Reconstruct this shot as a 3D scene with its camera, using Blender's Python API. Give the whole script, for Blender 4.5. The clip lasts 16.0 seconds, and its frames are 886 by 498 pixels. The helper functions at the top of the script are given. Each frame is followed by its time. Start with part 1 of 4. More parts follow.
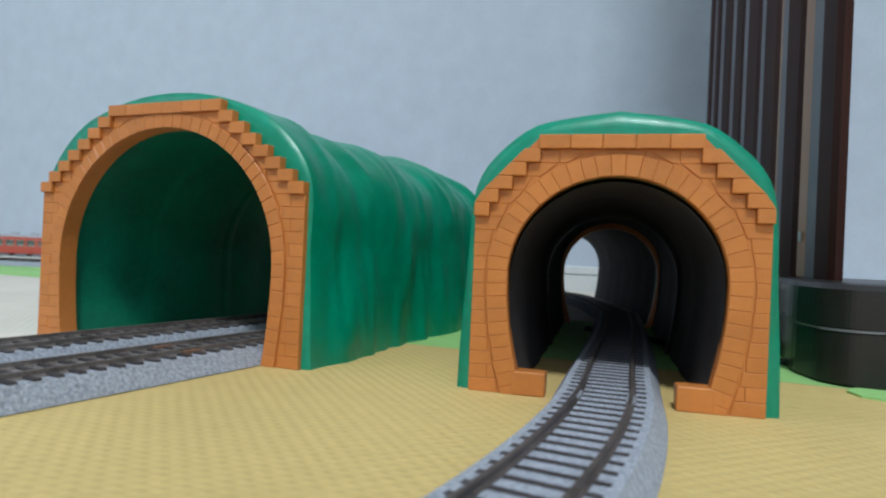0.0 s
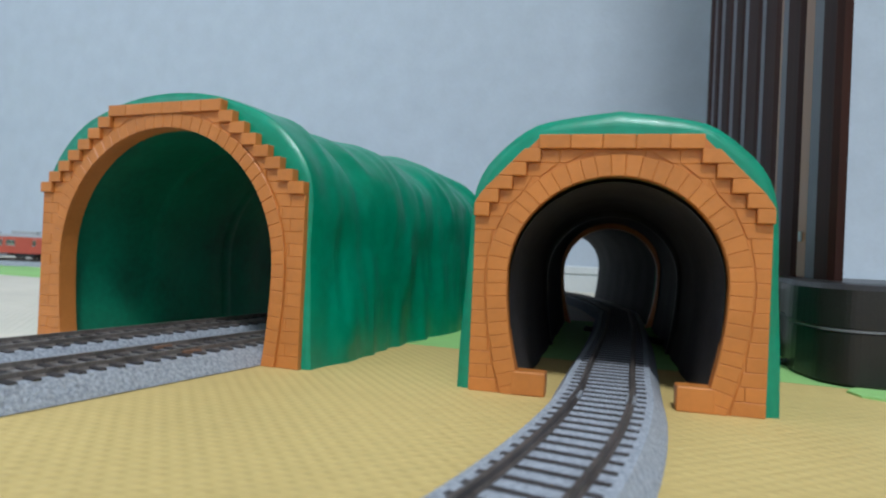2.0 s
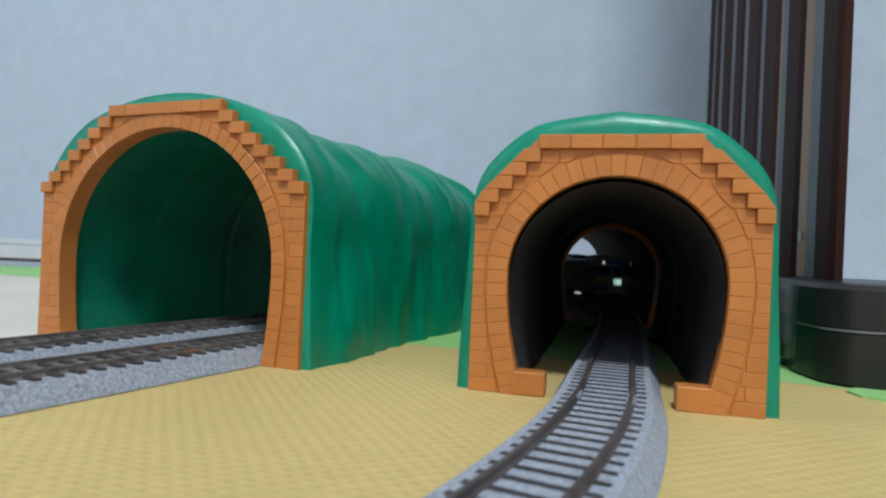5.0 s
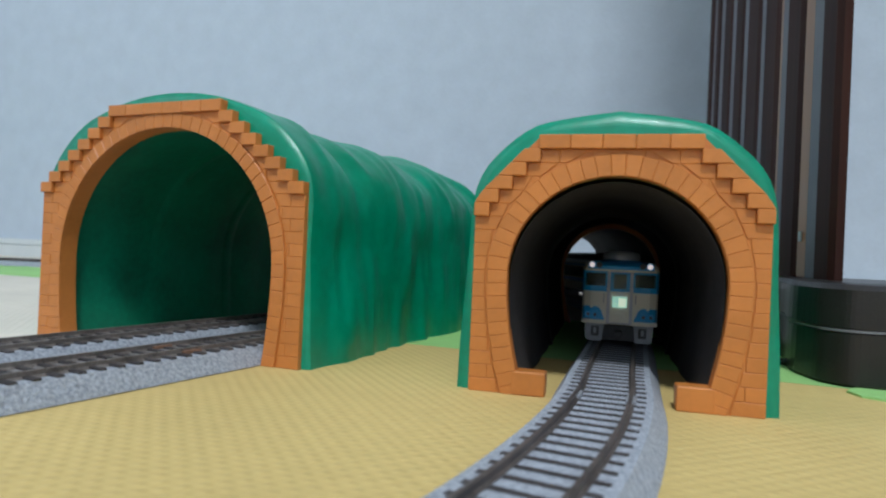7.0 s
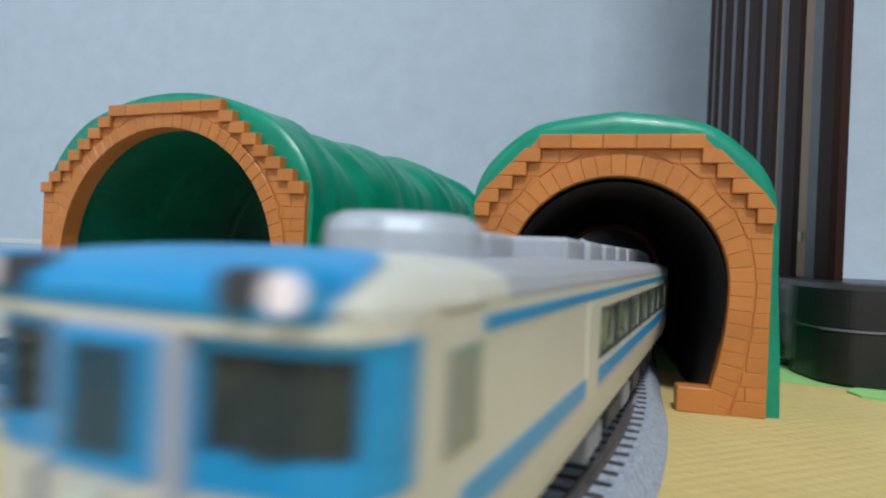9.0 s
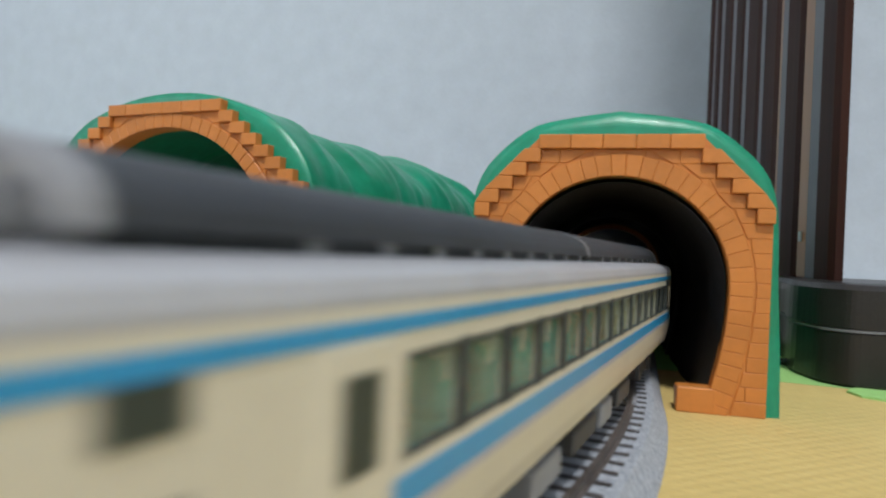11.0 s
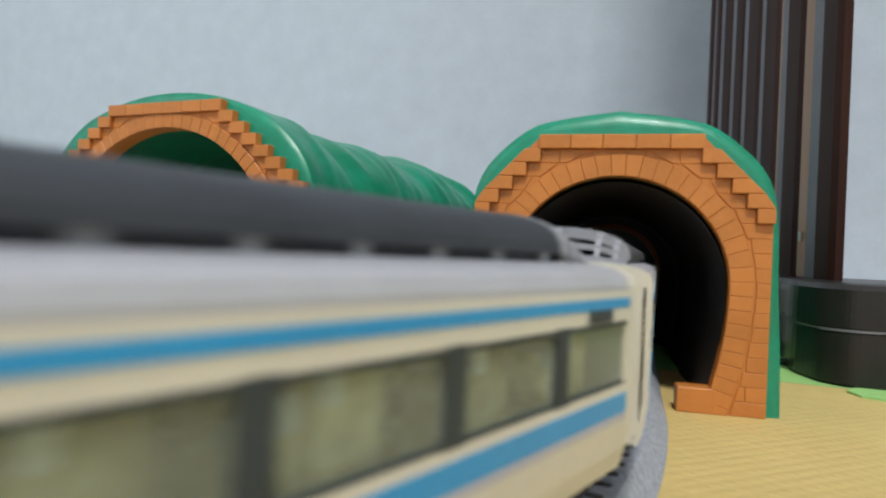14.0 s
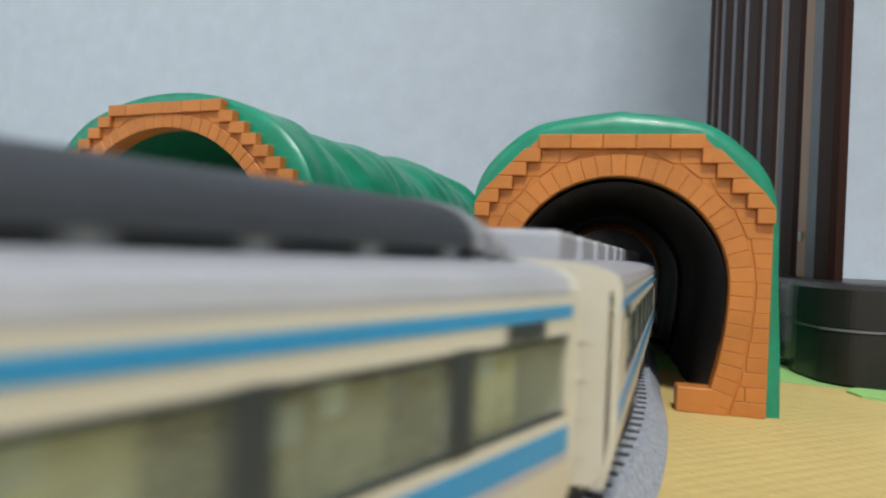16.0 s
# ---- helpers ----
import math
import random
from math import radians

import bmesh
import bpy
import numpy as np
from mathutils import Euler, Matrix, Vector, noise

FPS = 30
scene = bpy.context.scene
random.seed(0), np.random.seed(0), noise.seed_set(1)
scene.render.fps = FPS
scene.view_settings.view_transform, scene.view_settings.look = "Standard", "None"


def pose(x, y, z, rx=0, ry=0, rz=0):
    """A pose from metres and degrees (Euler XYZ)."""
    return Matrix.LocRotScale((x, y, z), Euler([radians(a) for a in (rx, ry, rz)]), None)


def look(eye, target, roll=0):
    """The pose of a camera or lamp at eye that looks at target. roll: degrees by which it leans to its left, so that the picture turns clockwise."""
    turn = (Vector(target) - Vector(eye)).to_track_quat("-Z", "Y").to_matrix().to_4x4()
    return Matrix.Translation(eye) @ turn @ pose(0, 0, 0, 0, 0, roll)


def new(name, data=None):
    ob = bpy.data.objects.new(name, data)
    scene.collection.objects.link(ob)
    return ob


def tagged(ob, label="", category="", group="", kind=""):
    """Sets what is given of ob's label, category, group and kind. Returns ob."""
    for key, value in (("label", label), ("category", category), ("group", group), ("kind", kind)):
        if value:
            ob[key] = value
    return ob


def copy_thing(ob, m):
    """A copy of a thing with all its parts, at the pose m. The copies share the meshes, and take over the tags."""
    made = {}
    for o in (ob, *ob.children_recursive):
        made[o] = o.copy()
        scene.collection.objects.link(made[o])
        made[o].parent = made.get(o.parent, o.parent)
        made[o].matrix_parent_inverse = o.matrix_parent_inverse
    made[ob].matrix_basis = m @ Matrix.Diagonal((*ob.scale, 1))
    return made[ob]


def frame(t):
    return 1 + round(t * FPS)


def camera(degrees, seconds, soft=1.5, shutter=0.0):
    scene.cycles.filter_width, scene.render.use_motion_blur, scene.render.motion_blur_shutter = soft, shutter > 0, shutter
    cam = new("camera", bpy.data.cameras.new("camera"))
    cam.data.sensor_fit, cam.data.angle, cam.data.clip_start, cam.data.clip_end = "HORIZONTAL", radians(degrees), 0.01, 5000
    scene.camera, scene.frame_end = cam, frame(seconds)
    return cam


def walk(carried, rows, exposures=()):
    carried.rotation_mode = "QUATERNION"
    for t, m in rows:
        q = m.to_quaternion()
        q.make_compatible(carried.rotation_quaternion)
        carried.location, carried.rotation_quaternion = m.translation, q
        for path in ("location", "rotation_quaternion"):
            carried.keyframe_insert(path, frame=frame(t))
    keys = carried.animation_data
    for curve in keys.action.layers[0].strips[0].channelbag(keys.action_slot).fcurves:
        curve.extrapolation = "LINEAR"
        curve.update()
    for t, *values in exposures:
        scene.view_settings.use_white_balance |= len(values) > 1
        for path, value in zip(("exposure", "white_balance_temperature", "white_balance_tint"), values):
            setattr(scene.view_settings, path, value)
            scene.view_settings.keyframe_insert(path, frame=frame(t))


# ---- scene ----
cam = camera(69.99, 16.0, soft=2.2, shutter=0.5)
EYE = (0.0, 0.0, 0.02982)
view = look(EYE, (0.0, 1.0, 0.02982 + 0.00494), 2.565)
walk(cam, [(0.0, view), (16.0, view)],
     exposures=[(0.0, 0.03, 6050, 10), (8.3, 0.03, 6050, 10), (9.2, 0.03, 6100, 10), (11.5, 0.15, 6750, 13), (16.0, 0.15, 6750, 13)])
cam.data.dof.use_dof = True
cam.data.dof.focus_distance = 0.165
cam.data.dof.aperture_fstop = 34.0

# ---- light: a closed room with a window and a ceiling lamp ----
world = bpy.data.worlds.new("world")
scene.world = world
world.use_nodes = True
wn = world.node_tree
sky = wn.nodes.new("ShaderNodeTexSky")
sky.sky_type, sky.sun_disc = "NISHITA", False
sky.sun_elevation, sky.sun_rotation = radians(40), radians(200)
wn.links.new(sky.outputs[0], wn.nodes["Background"].inputs[0])
wn.nodes["Background"].inputs[1].default_value = 0.1


def area_lamp(name, eye, target, sx, sy, power, colour):
    d = bpy.data.lights.new(name, "AREA")
    d.shape, d.size, d.size_y, d.energy, d.color = "RECTANGLE", sx, sy, power, colour
    ob = new(name, d)
    ob.matrix_basis = look(eye, target)
    return ob


area_lamp("window_light", (-2.05, -0.2, 1.35), (0.6, 0.5, 0.5), 1.6, 1.4, 8, (0.80, 0.90, 1.0))
area_lamp("ceiling_light_glow", (-0.08, -1.32, 2.30), (-0.08, -1.32, 0), 0.32, 0.32, 53, (0.94, 0.98, 1.0))

# ---- materials ----


def material(name, colour, rough=0.5, metal=0.0, vary=0.12, scale=60.0, bump=0.0, bump_scale=400.0, spec=0.5,
             emit=None, second=None, per_object=0.0, stretch=None, clear=0.0):
    m = bpy.data.materials.new(name)
    m.use_nodes = True
    nt = m.node_tree
    b = nt.nodes["Principled BSDF"]
    b.inputs["Roughness"].default_value = rough
    b.inputs["Metallic"].default_value = metal
    b.inputs["Specular IOR Level"].default_value = spec
    b.inputs["Coat Weight"].default_value = clear
    tc = nt.nodes.new("ShaderNodeTexCoord")
    vec = tc.outputs["Object"]
    if stretch:
        mp = nt.nodes.new("ShaderNodeMapping")
        mp.inputs["Scale"].default_value = stretch
        nt.links.new(vec, mp.inputs["Vector"])
        vec = mp.outputs[0]
    n1 = nt.nodes.new("ShaderNodeTexNoise")
    n1.inputs["Scale"].default_value, n1.inputs["Detail"].default_value = scale, 6.0
    nt.links.new(vec, n1.inputs["Vector"])
    n2 = nt.nodes.new("ShaderNodeTexNoise")
    n2.inputs["Scale"].default_value, n2.inputs["Detail"].default_value = scale * 9.0, 3.0
    nt.links.new(vec, n2.inputs["Vector"])
    mix = nt.nodes.new("ShaderNodeMath")
    mix.operation = "MULTIPLY_ADD"
    nt.links.new(n2.outputs["Fac"], mix.inputs[0])
    mix.inputs[1].default_value = 0.5
    nt.links.new(n1.outputs["Fac"], mix.inputs[2])
    ramp = nt.nodes.new("ShaderNodeValToRGB")
    lo = tuple(c * (1 - vary) for c in colour)
    hi = second or tuple(min(1, c * (1 + vary)) for c in colour)
    ramp.color_ramp.elements[0].position, ramp.color_ramp.elements[0].color = 0.5, (*lo, 1)
    ramp.color_ramp.elements[1].position, ramp.color_ramp.elements[1].color = 1.0, (*hi, 1)
    nt.links.new(mix.outputs[0], ramp.inputs[0])
    out = ramp.outputs[0]
    if per_object:
        info = nt.nodes.new("ShaderNodeObjectInfo")
        hsv = nt.nodes.new("ShaderNodeHueSaturation")
        rng = nt.nodes.new("ShaderNodeMapRange")
        rng.inputs["To Min"].default_value, rng.inputs["To Max"].default_value = 1 - per_object, 1 + per_object
        nt.links.new(info.outputs["Random"], rng.inputs["Value"])
        nt.links.new(rng.outputs[0], hsv.inputs["Value"])
        nt.links.new(out, hsv.inputs["Color"])
        out = hsv.outputs[0]
    nt.links.new(out, b.inputs["Base Color"])
    if bump:
        n3 = nt.nodes.new("ShaderNodeTexNoise")
        n3.inputs["Scale"].default_value, n3.inputs["Detail"].default_value = bump_scale, 4.0
        nt.links.new(vec, n3.inputs["Vector"])
        bp = nt.nodes.new("ShaderNodeBump")
        bp.inputs["Strength"].default_value, bp.inputs["Distance"].default_value = bump, 0.0006
        nt.links.new(n3.outputs["Fac"], bp.inputs["Height"])
        nt.links.new(bp.outputs[0], b.inputs["Normal"])
    if emit:
        b.inputs["Emission Color"].default_value = (*emit[0], 1)
        b.inputs["Emission Strength"].default_value = emit[1]
    return m


def glass(name, tint, rough=0.03, alpha=0.35, body=(0.05, 0.06, 0.06)):
    m = bpy.data.materials.new(name)
    m.use_nodes = True
    nt = m.node_tree
    b = nt.nodes["Principled BSDF"]
    tr = nt.nodes.new("ShaderNodeBsdfTransparent")
    tr.inputs[0].default_value = (*tint, 1)
    b.inputs["Base Color"].default_value = (*body, 1)
    b.inputs["Roughness"].default_value = rough
    mx = nt.nodes.new("ShaderNodeMixShader")
    mx.inputs[0].default_value = alpha
    nt.links.new(tr.outputs[0], mx.inputs[1])
    nt.links.new(b.outputs[0], mx.inputs[2])
    nt.links.new(mx.outputs[0], nt.nodes["Material Output"].inputs[0])
    return m


M_ORANGE = material("orange_plastic", (0.56, 0.195, 0.040), 0.42, vary=0.10, scale=90, bump=0.12, bump_scale=900, per_object=0.05)
M_GREEN = material("green_plastic", (0.002, 0.225, 0.115), 0.36, vary=0.12, scale=40, bump=0.45, bump_scale=130, clear=0.06, second=(0.006, 0.30, 0.175))
# the hill green darkened: the shade inside the tunnel is put into the colour
M_GREEN_SHADE = material("green_plastic_shaded", (0.0, 0.13, 0.068), 0.5, vary=0.25, scale=50, bump=0.2, bump_scale=200, second=(0.002, 0.20, 0.105))
M_BLACK = material("black_plastic", (0.056, 0.052, 0.054), 0.7, vary=0.3, scale=60, bump=0.15, bump_scale=300, spec=0.14)
M_SHINE = material("glossy_black_plastic", (0.035, 0.036, 0.037), 0.28, vary=0.3, scale=60, bump=0.5, bump_scale=110, spec=0.35)
M_BALLAST = material("grey_ballast", (0.33, 0.36, 0.41), 0.9, vary=0.34, scale=1300, bump=0.7, bump_scale=1900, second=(0.50, 0.53, 0.58))
M_SLEEPER = material("dark_brown_sleeper", (0.045, 0.038, 0.038), 0.6, vary=0.3, scale=300, per_object=0.25)
M_RAIL = material("weathered_rail", (0.085, 0.069, 0.062), 0.5, metal=0.2, vary=0.35, scale=150, second=(0.15, 0.125, 0.11))
M_RAILWORN = material("rusty_brown_rail", (0.15, 0.125, 0.108), 0.55, metal=0.1, vary=0.4, scale=180, second=(0.27, 0.23, 0.20))
M_WALL = material("blue_grey_wallpaper", (0.53, 0.59, 0.66), 0.85, vary=0.045, scale=45, bump=0.35, bump_scale=330)
M_CEIL = material("white_ceiling", (0.78, 0.78, 0.76), 0.9, vary=0.03, scale=20)
M_BASE = material("pale_baseboard", (0.66, 0.68, 0.66), 0.5, vary=0.05, scale=30)
M_FLOOR = material("pale_floor", (0.50, 0.46, 0.38), 0.6, vary=0.08, scale=14, bump=0.1)
M_WOOD = material("dark_brown_lacquer", (0.032, 0.012, 0.010), 0.6, spec=0.10, vary=0.35, scale=30, bump=0.1, bump_scale=300, stretch=(1, 1, 0.05), second=(0.068, 0.025, 0.017))
M_WOODLIGHT = material("honey_wood", (0.34, 0.145, 0.05), 0.35, vary=0.25, scale=40, stretch=(1, 1, 0.05))
M_GAP = material("grey_edge_trim", (0.17, 0.165, 0.185), 0.55, vary=0.1, scale=40, spec=0.3)
M_POT = material("dark_brown_plastic_base", (0.019, 0.015, 0.014), 0.34, spec=0.45, vary=0.2, scale=80, bump=0.15, bump_scale=1500)
M_HOUSING = material("pale_glossy_plastic", (0.42, 0.43, 0.45), 0.18, vary=0.05, scale=60, spec=0.8)
M_CABLE = material("black_rubber_cable", (0.01, 0.01, 0.01), 0.5)
M_CREAM = material("cream_train_paint", (0.66, 0.615, 0.505), 0.38, vary=0.04, scale=120, bump=0.04, bump_scale=900)
M_BLUE = material("blue_train_paint", (0.016, 0.29, 0.60), 0.35, vary=0.06, scale=120)
M_ROOF = material("grey_train_roof", (0.42, 0.42, 0.44), 0.36, vary=0.08, scale=150, bump=0.1, bump_scale=900)
M_RADIATOR = material("dark_grey_roof_radiator", (0.032, 0.036, 0.043), 0.6, vary=0.2, scale=150, bump=0.15, bump_scale=1200)
M_SILVER = material("silver_roof_gear", (0.55, 0.56, 0.58), 0.35, metal=0.35, vary=0.12, scale=200)
M_GREYBAND = material("lavender_grey_train_paint", (0.46, 0.45, 0.50), 0.4, vary=0.05, scale=120)
M_FRAME = material("grey_roof_frame", (0.32, 0.32, 0.335), 0.42, vary=0.12, scale=200)
M_UNDER = material("dark_grey_underframe", (0.055, 0.055, 0.058), 0.6, vary=0.3, scale=200)
M_SKIRT = material("grey_skirt", (0.27, 0.28, 0.30), 0.5, vary=0.12, scale=200)
M_DARK = material("dark_train_interior", (0.035, 0.045, 0.045), 0.7, vary=0.2, scale=200)
M_SEAT = material("tan_seat", (0.80, 0.55, 0.22), 0.8, vary=0.5, scale=330, second=(0.95, 0.85, 0.50), per_object=0.3)
M_COVER = material("white_seat_cover", (0.86, 0.86, 0.80), 0.8, vary=0.06, scale=300)
M_TEAL = material("teal_seat", (0.01, 0.55, 0.47), 0.7, vary=0.35, scale=300, second=(0.05, 0.80, 0.68))
# the pale body colour adds the haze of room light reflected in the windows
M_PANE = glass("hazed_green_pane", (0.92, 0.97, 0.95), rough=0.08, alpha=0.20, body=(0.52, 0.54, 0.42))
M_PANEDARK = glass("dark_tinted_pane", (0.28, 0.34, 0.34), alpha=0.45, body=(0.06, 0.08, 0.08))
M_CABGLASS = glass("grey_green_cab_pane", (0.50, 0.55, 0.52), alpha=0.4, body=(0.10, 0.12, 0.11))
M_CABSIDE = glass("pale_grey_side_pane", (0.5, 0.54, 0.5), alpha=0.75, body=(0.34, 0.36, 0.33))
M_RED = material("vermilion_train_paint", (0.58, 0.105, 0.065), 0.38, vary=0.06, scale=120, bump=0.04, bump_scale=900)
M_REDSEAT = material("blue_seat", (0.02, 0.04, 0.28), 0.8, vary=0.3, scale=300)
M_CABIN = material("blue_grey_cabin", (0.10, 0.16, 0.19), 0.6, vary=0.5, scale=500, second=(0.22, 0.30, 0.33))
M_WHITEIN = material("pale_train_interior", (0.45, 0.46, 0.44), 0.7, vary=0.1, scale=200)
M_LAMP = material("warm_white_headlight", (0.45, 0.40, 0.38), 0.3, emit=((1.0, 0.86, 0.82), 0.5))
M_LAMPRED = material("white_headlight", (0.9, 0.9, 0.9), 0.3, emit=((0.92, 0.92, 1.0), 6.0))
M_STRIP = material("cool_white_light_strip", (0.9, 0.9, 0.9), 0.3, emit=((0.75, 0.88, 1.0), 14.0))
M_PLATE = material("lit_name_plate", (0.25, 0.42, 0.36), 0.4, emit=((0.50, 0.95, 0.75), 0.42), vary=0.4, scale=900, second=(0.55, 0.62, 0.30))
M_PLATETWO = material("lit_name_plate_centre", (0.45, 0.50, 0.36), 0.4, emit=((0.85, 1.0, 0.72), 0.55))
M_PURPLE = material("violet_lit_sign", (0.6, 0.5, 0.9), 0.4, emit=((0.55, 0.42, 1.0), 3.0))
M_WORN = material("brown_weathered_ballast", (0.19, 0.17, 0.155), 0.9, vary=0.5, scale=420, bump=0.6, bump_scale=1900, second=(0.30, 0.28, 0.27))
M_RUST = material("rusty_gap_stain", (0.22, 0.12, 0.075), 0.6, vary=0.3, scale=300)


def mat_material(name, colour):
    """Foam mat with a pressed weave of small ridges."""
    m = material(name, colour, 0.75, vary=0.07, scale=25)
    nt = m.node_tree
    tc = nt.nodes.new("ShaderNodeTexCoord")
    mp = nt.nodes.new("ShaderNodeMapping")
    mp.inputs["Rotation"].default_value = (0, 0, radians(45))
    nt.links.new(tc.outputs["Object"], mp.inputs["Vector"])
    waves = []
    for d in ("X", "Y"):
        w = nt.nodes.new("ShaderNodeTexWave")
        w.wave_type, w.bands_direction, w.wave_profile = "BANDS", d, "SIN"
        w.inputs["Scale"].default_value = 128.0
        w.inputs["Distortion"].default_value, w.inputs["Detail"].default_value = 0.6, 1.0
        nt.links.new(mp.outputs[0], w.inputs["Vector"])
        waves.append(w)
    mul = nt.nodes.new("ShaderNodeMath")
    mul.operation = "MULTIPLY"
    nt.links.new(waves[0].outputs["Fac"], mul.inputs[0])
    nt.links.new(waves[1].outputs["Fac"], mul.inputs[1])
    bp = nt.nodes.new("ShaderNodeBump")
    bp.inputs["Strength"].default_value, bp.inputs["Distance"].default_value = 0.5, 0.0004
    nt.links.new(mul.outputs[0], bp.inputs["Height"])
    nt.links.new(bp.outputs[0], nt.nodes["Principled BSDF"].inputs["Normal"])
    return m


M_YELLOW = mat_material("yellow_foam", (0.64, 0.47, 0.17))
M_LIME = mat_material("lime_foam", (0.34, 0.62, 0.20))
M_PALE = mat_material("cream_foam", (0.72, 0.66, 0.55))

# ---- mesh helpers ----


def empty(name, m):
    e = new(name)
    e.empty_display_size = 0.01
    e.matrix_basis = m
    return e


def finish(bm, name, mat, smooth=False):
    me = bpy.data.meshes.new(name)
    bmesh.ops.recalc_face_normals(bm, faces=bm.faces)
    if smooth:
        for f in bm.faces:
            f.smooth = True
    bm.to_mesh(me)
    bm.free()
    me.materials.append(mat)
    return me


def part(name, bm, mat, parent=None, label="", smooth=False):
    ob = new(name, finish(bm, name, mat, smooth))
    ob.parent = parent
    if label:
        ob["label"] = label
    return ob


def shared(name, me, parent, m=None):
    ob = new(name, me)
    ob.parent = parent
    if m is not None:
        ob.matrix_basis = m
    return ob


def box(bm, x0, x1, y0, y1, z0, z1, bevel=0.0):
    vs = [bm.verts.new(p) for p in ((x0, y0, z0), (x1, y0, z0), (x1, y1, z0), (x0, y1, z0), (x0, y0, z1), (x1, y0, z1), (x1, y1, z1), (x0, y1, z1))]
    fs = [bm.faces.new([vs[i] for i in q]) for q in ((3, 2, 1, 0), (4, 5, 6, 7), (0, 1, 5, 4), (1, 2, 6, 5), (2, 3, 7, 6), (3, 0, 4, 7))]
    if bevel:
        es = {e for f in fs for e in f.edges}
        bmesh.ops.bevel(bm, geom=list(es), offset=bevel, segments=2, affect="EDGES", profile=0.5)
    return bm


def nbox(*a, **k):
    return box(bmesh.new(), *a, **k)


def prism(bm, pts, axis, a0, a1):
    """Extrude a closed outline: axis x takes (y, z) points, axis y takes (x, z), axis z takes (x, y)."""
    def at(p, a):
        return {"x": (a, p[0], p[1]), "y": (p[0], a, p[1]), "z": (p[0], p[1], a)}[axis]
    lo = [bm.verts.new(at(p, a0)) for p in pts]
    hi = [bm.verts.new(at(p, a1)) for p in pts]
    n = len(pts)
    bm.faces.new(lo)
    bm.faces.new(hi[::-1])
    for i in range(n):
        bm.faces.new((lo[i], hi[i], hi[(i + 1) % n], lo[(i + 1) % n]))
    return bm


def bevelled(bm, offset, segments=2):
    bmesh.ops.recalc_face_normals(bm, faces=bm.faces)
    es = [e for e in bm.edges if len(e.link_faces) == 2 and e.calc_face_angle(0) > 0.5]
    bmesh.ops.bevel(bm, geom=es, offset=offset, segments=segments, affect="EDGES", profile=0.5)
    return bm


def loft(bm, rings, close=False):
    rows = [[bm.verts.new(p) for p in r] for r in rings]
    for a, b in zip(rows, rows[1:]):
        n = len(a)
        for i in range(n if close else n - 1):
            bm.faces.new((a[i], a[(i + 1) % n], b[(i + 1) % n], b[i]))
    return bm


def disc(bm, centre, radius, axis, depth, n=14):
    pts = [(centre[0] + radius * math.cos(2 * math.pi * i / n), centre[1] + radius * math.sin(2 * math.pi * i / n)) for i in range(n)]
    return prism(bm, pts, axis, depth[0], depth[1])


# ---- room ----
ROOM = 0.366                       # the room is turned by this angle to the view
RU = Vector((math.cos(ROOM), -math.sin(ROOM), 0))
RV = Vector((math.sin(ROOM), math.cos(ROOM), 0))
room_m = Matrix.Rotation(-ROOM, 4, "Z")
WALL_V = 0.574                     # the back wall, in the room's own depth


def structure(name, bm, mat, label, m=room_m):
    ob = part(name, bm, mat)
    ob.matrix_basis = m
    return tagged(ob, label, "", "", "structure")


structure("wall_north", nbox(-2.5, 1.35, WALL_V, WALL_V + 0.1, -0.012, 2.4), M_WALL, "pale blue-grey embossed wallpaper wall")
structure("wall_south", nbox(-2.5, 1.35, -2.6, -2.5, -0.012, 2.4), M_WALL, "pale blue-grey embossed wallpaper wall")
structure("wall_east", nbox(1.25, 1.35, -2.5, WALL_V, -0.012, 2.4), M_WALL, "pale blue-grey embossed wallpaper side wall")
structure("wall_west", nbox(-2.5, -2.4, -2.5, WALL_V, -0.012, 2.4), M_WALL, "pale blue-grey embossed wallpaper wall")
structure("ceiling", nbox(-2.5, 1.35, -2.6, WALL_V + 0.1, 2.4, 2.5), M_CEIL, "plain white ceiling")
structure("floor", nbox(-2.5, 1.35, -2.6, WALL_V + 0.1, -0.05, -0.012), M_FLOOR, "pale smooth floor under the foam mats")
bb = bmesh.new()
prism(bb, [(WALL_V - 0.007, -0.012), (WALL_V - 0.007, 0.0140), (WALL_V - 0.0045, 0.0147), (WALL_V - 0.0045, 0.0156), (WALL_V - 0.0062, 0.0163), (WALL_V - 0.0058, 0.0215), (WALL_V - 0.003, 0.0226), (WALL_V, 0.0226), (WALL_V, -0.012)], "x", -2.4, 0.235)
structure("baseboard", bb, M_BASE, "pale grooved baseboard along the wall")


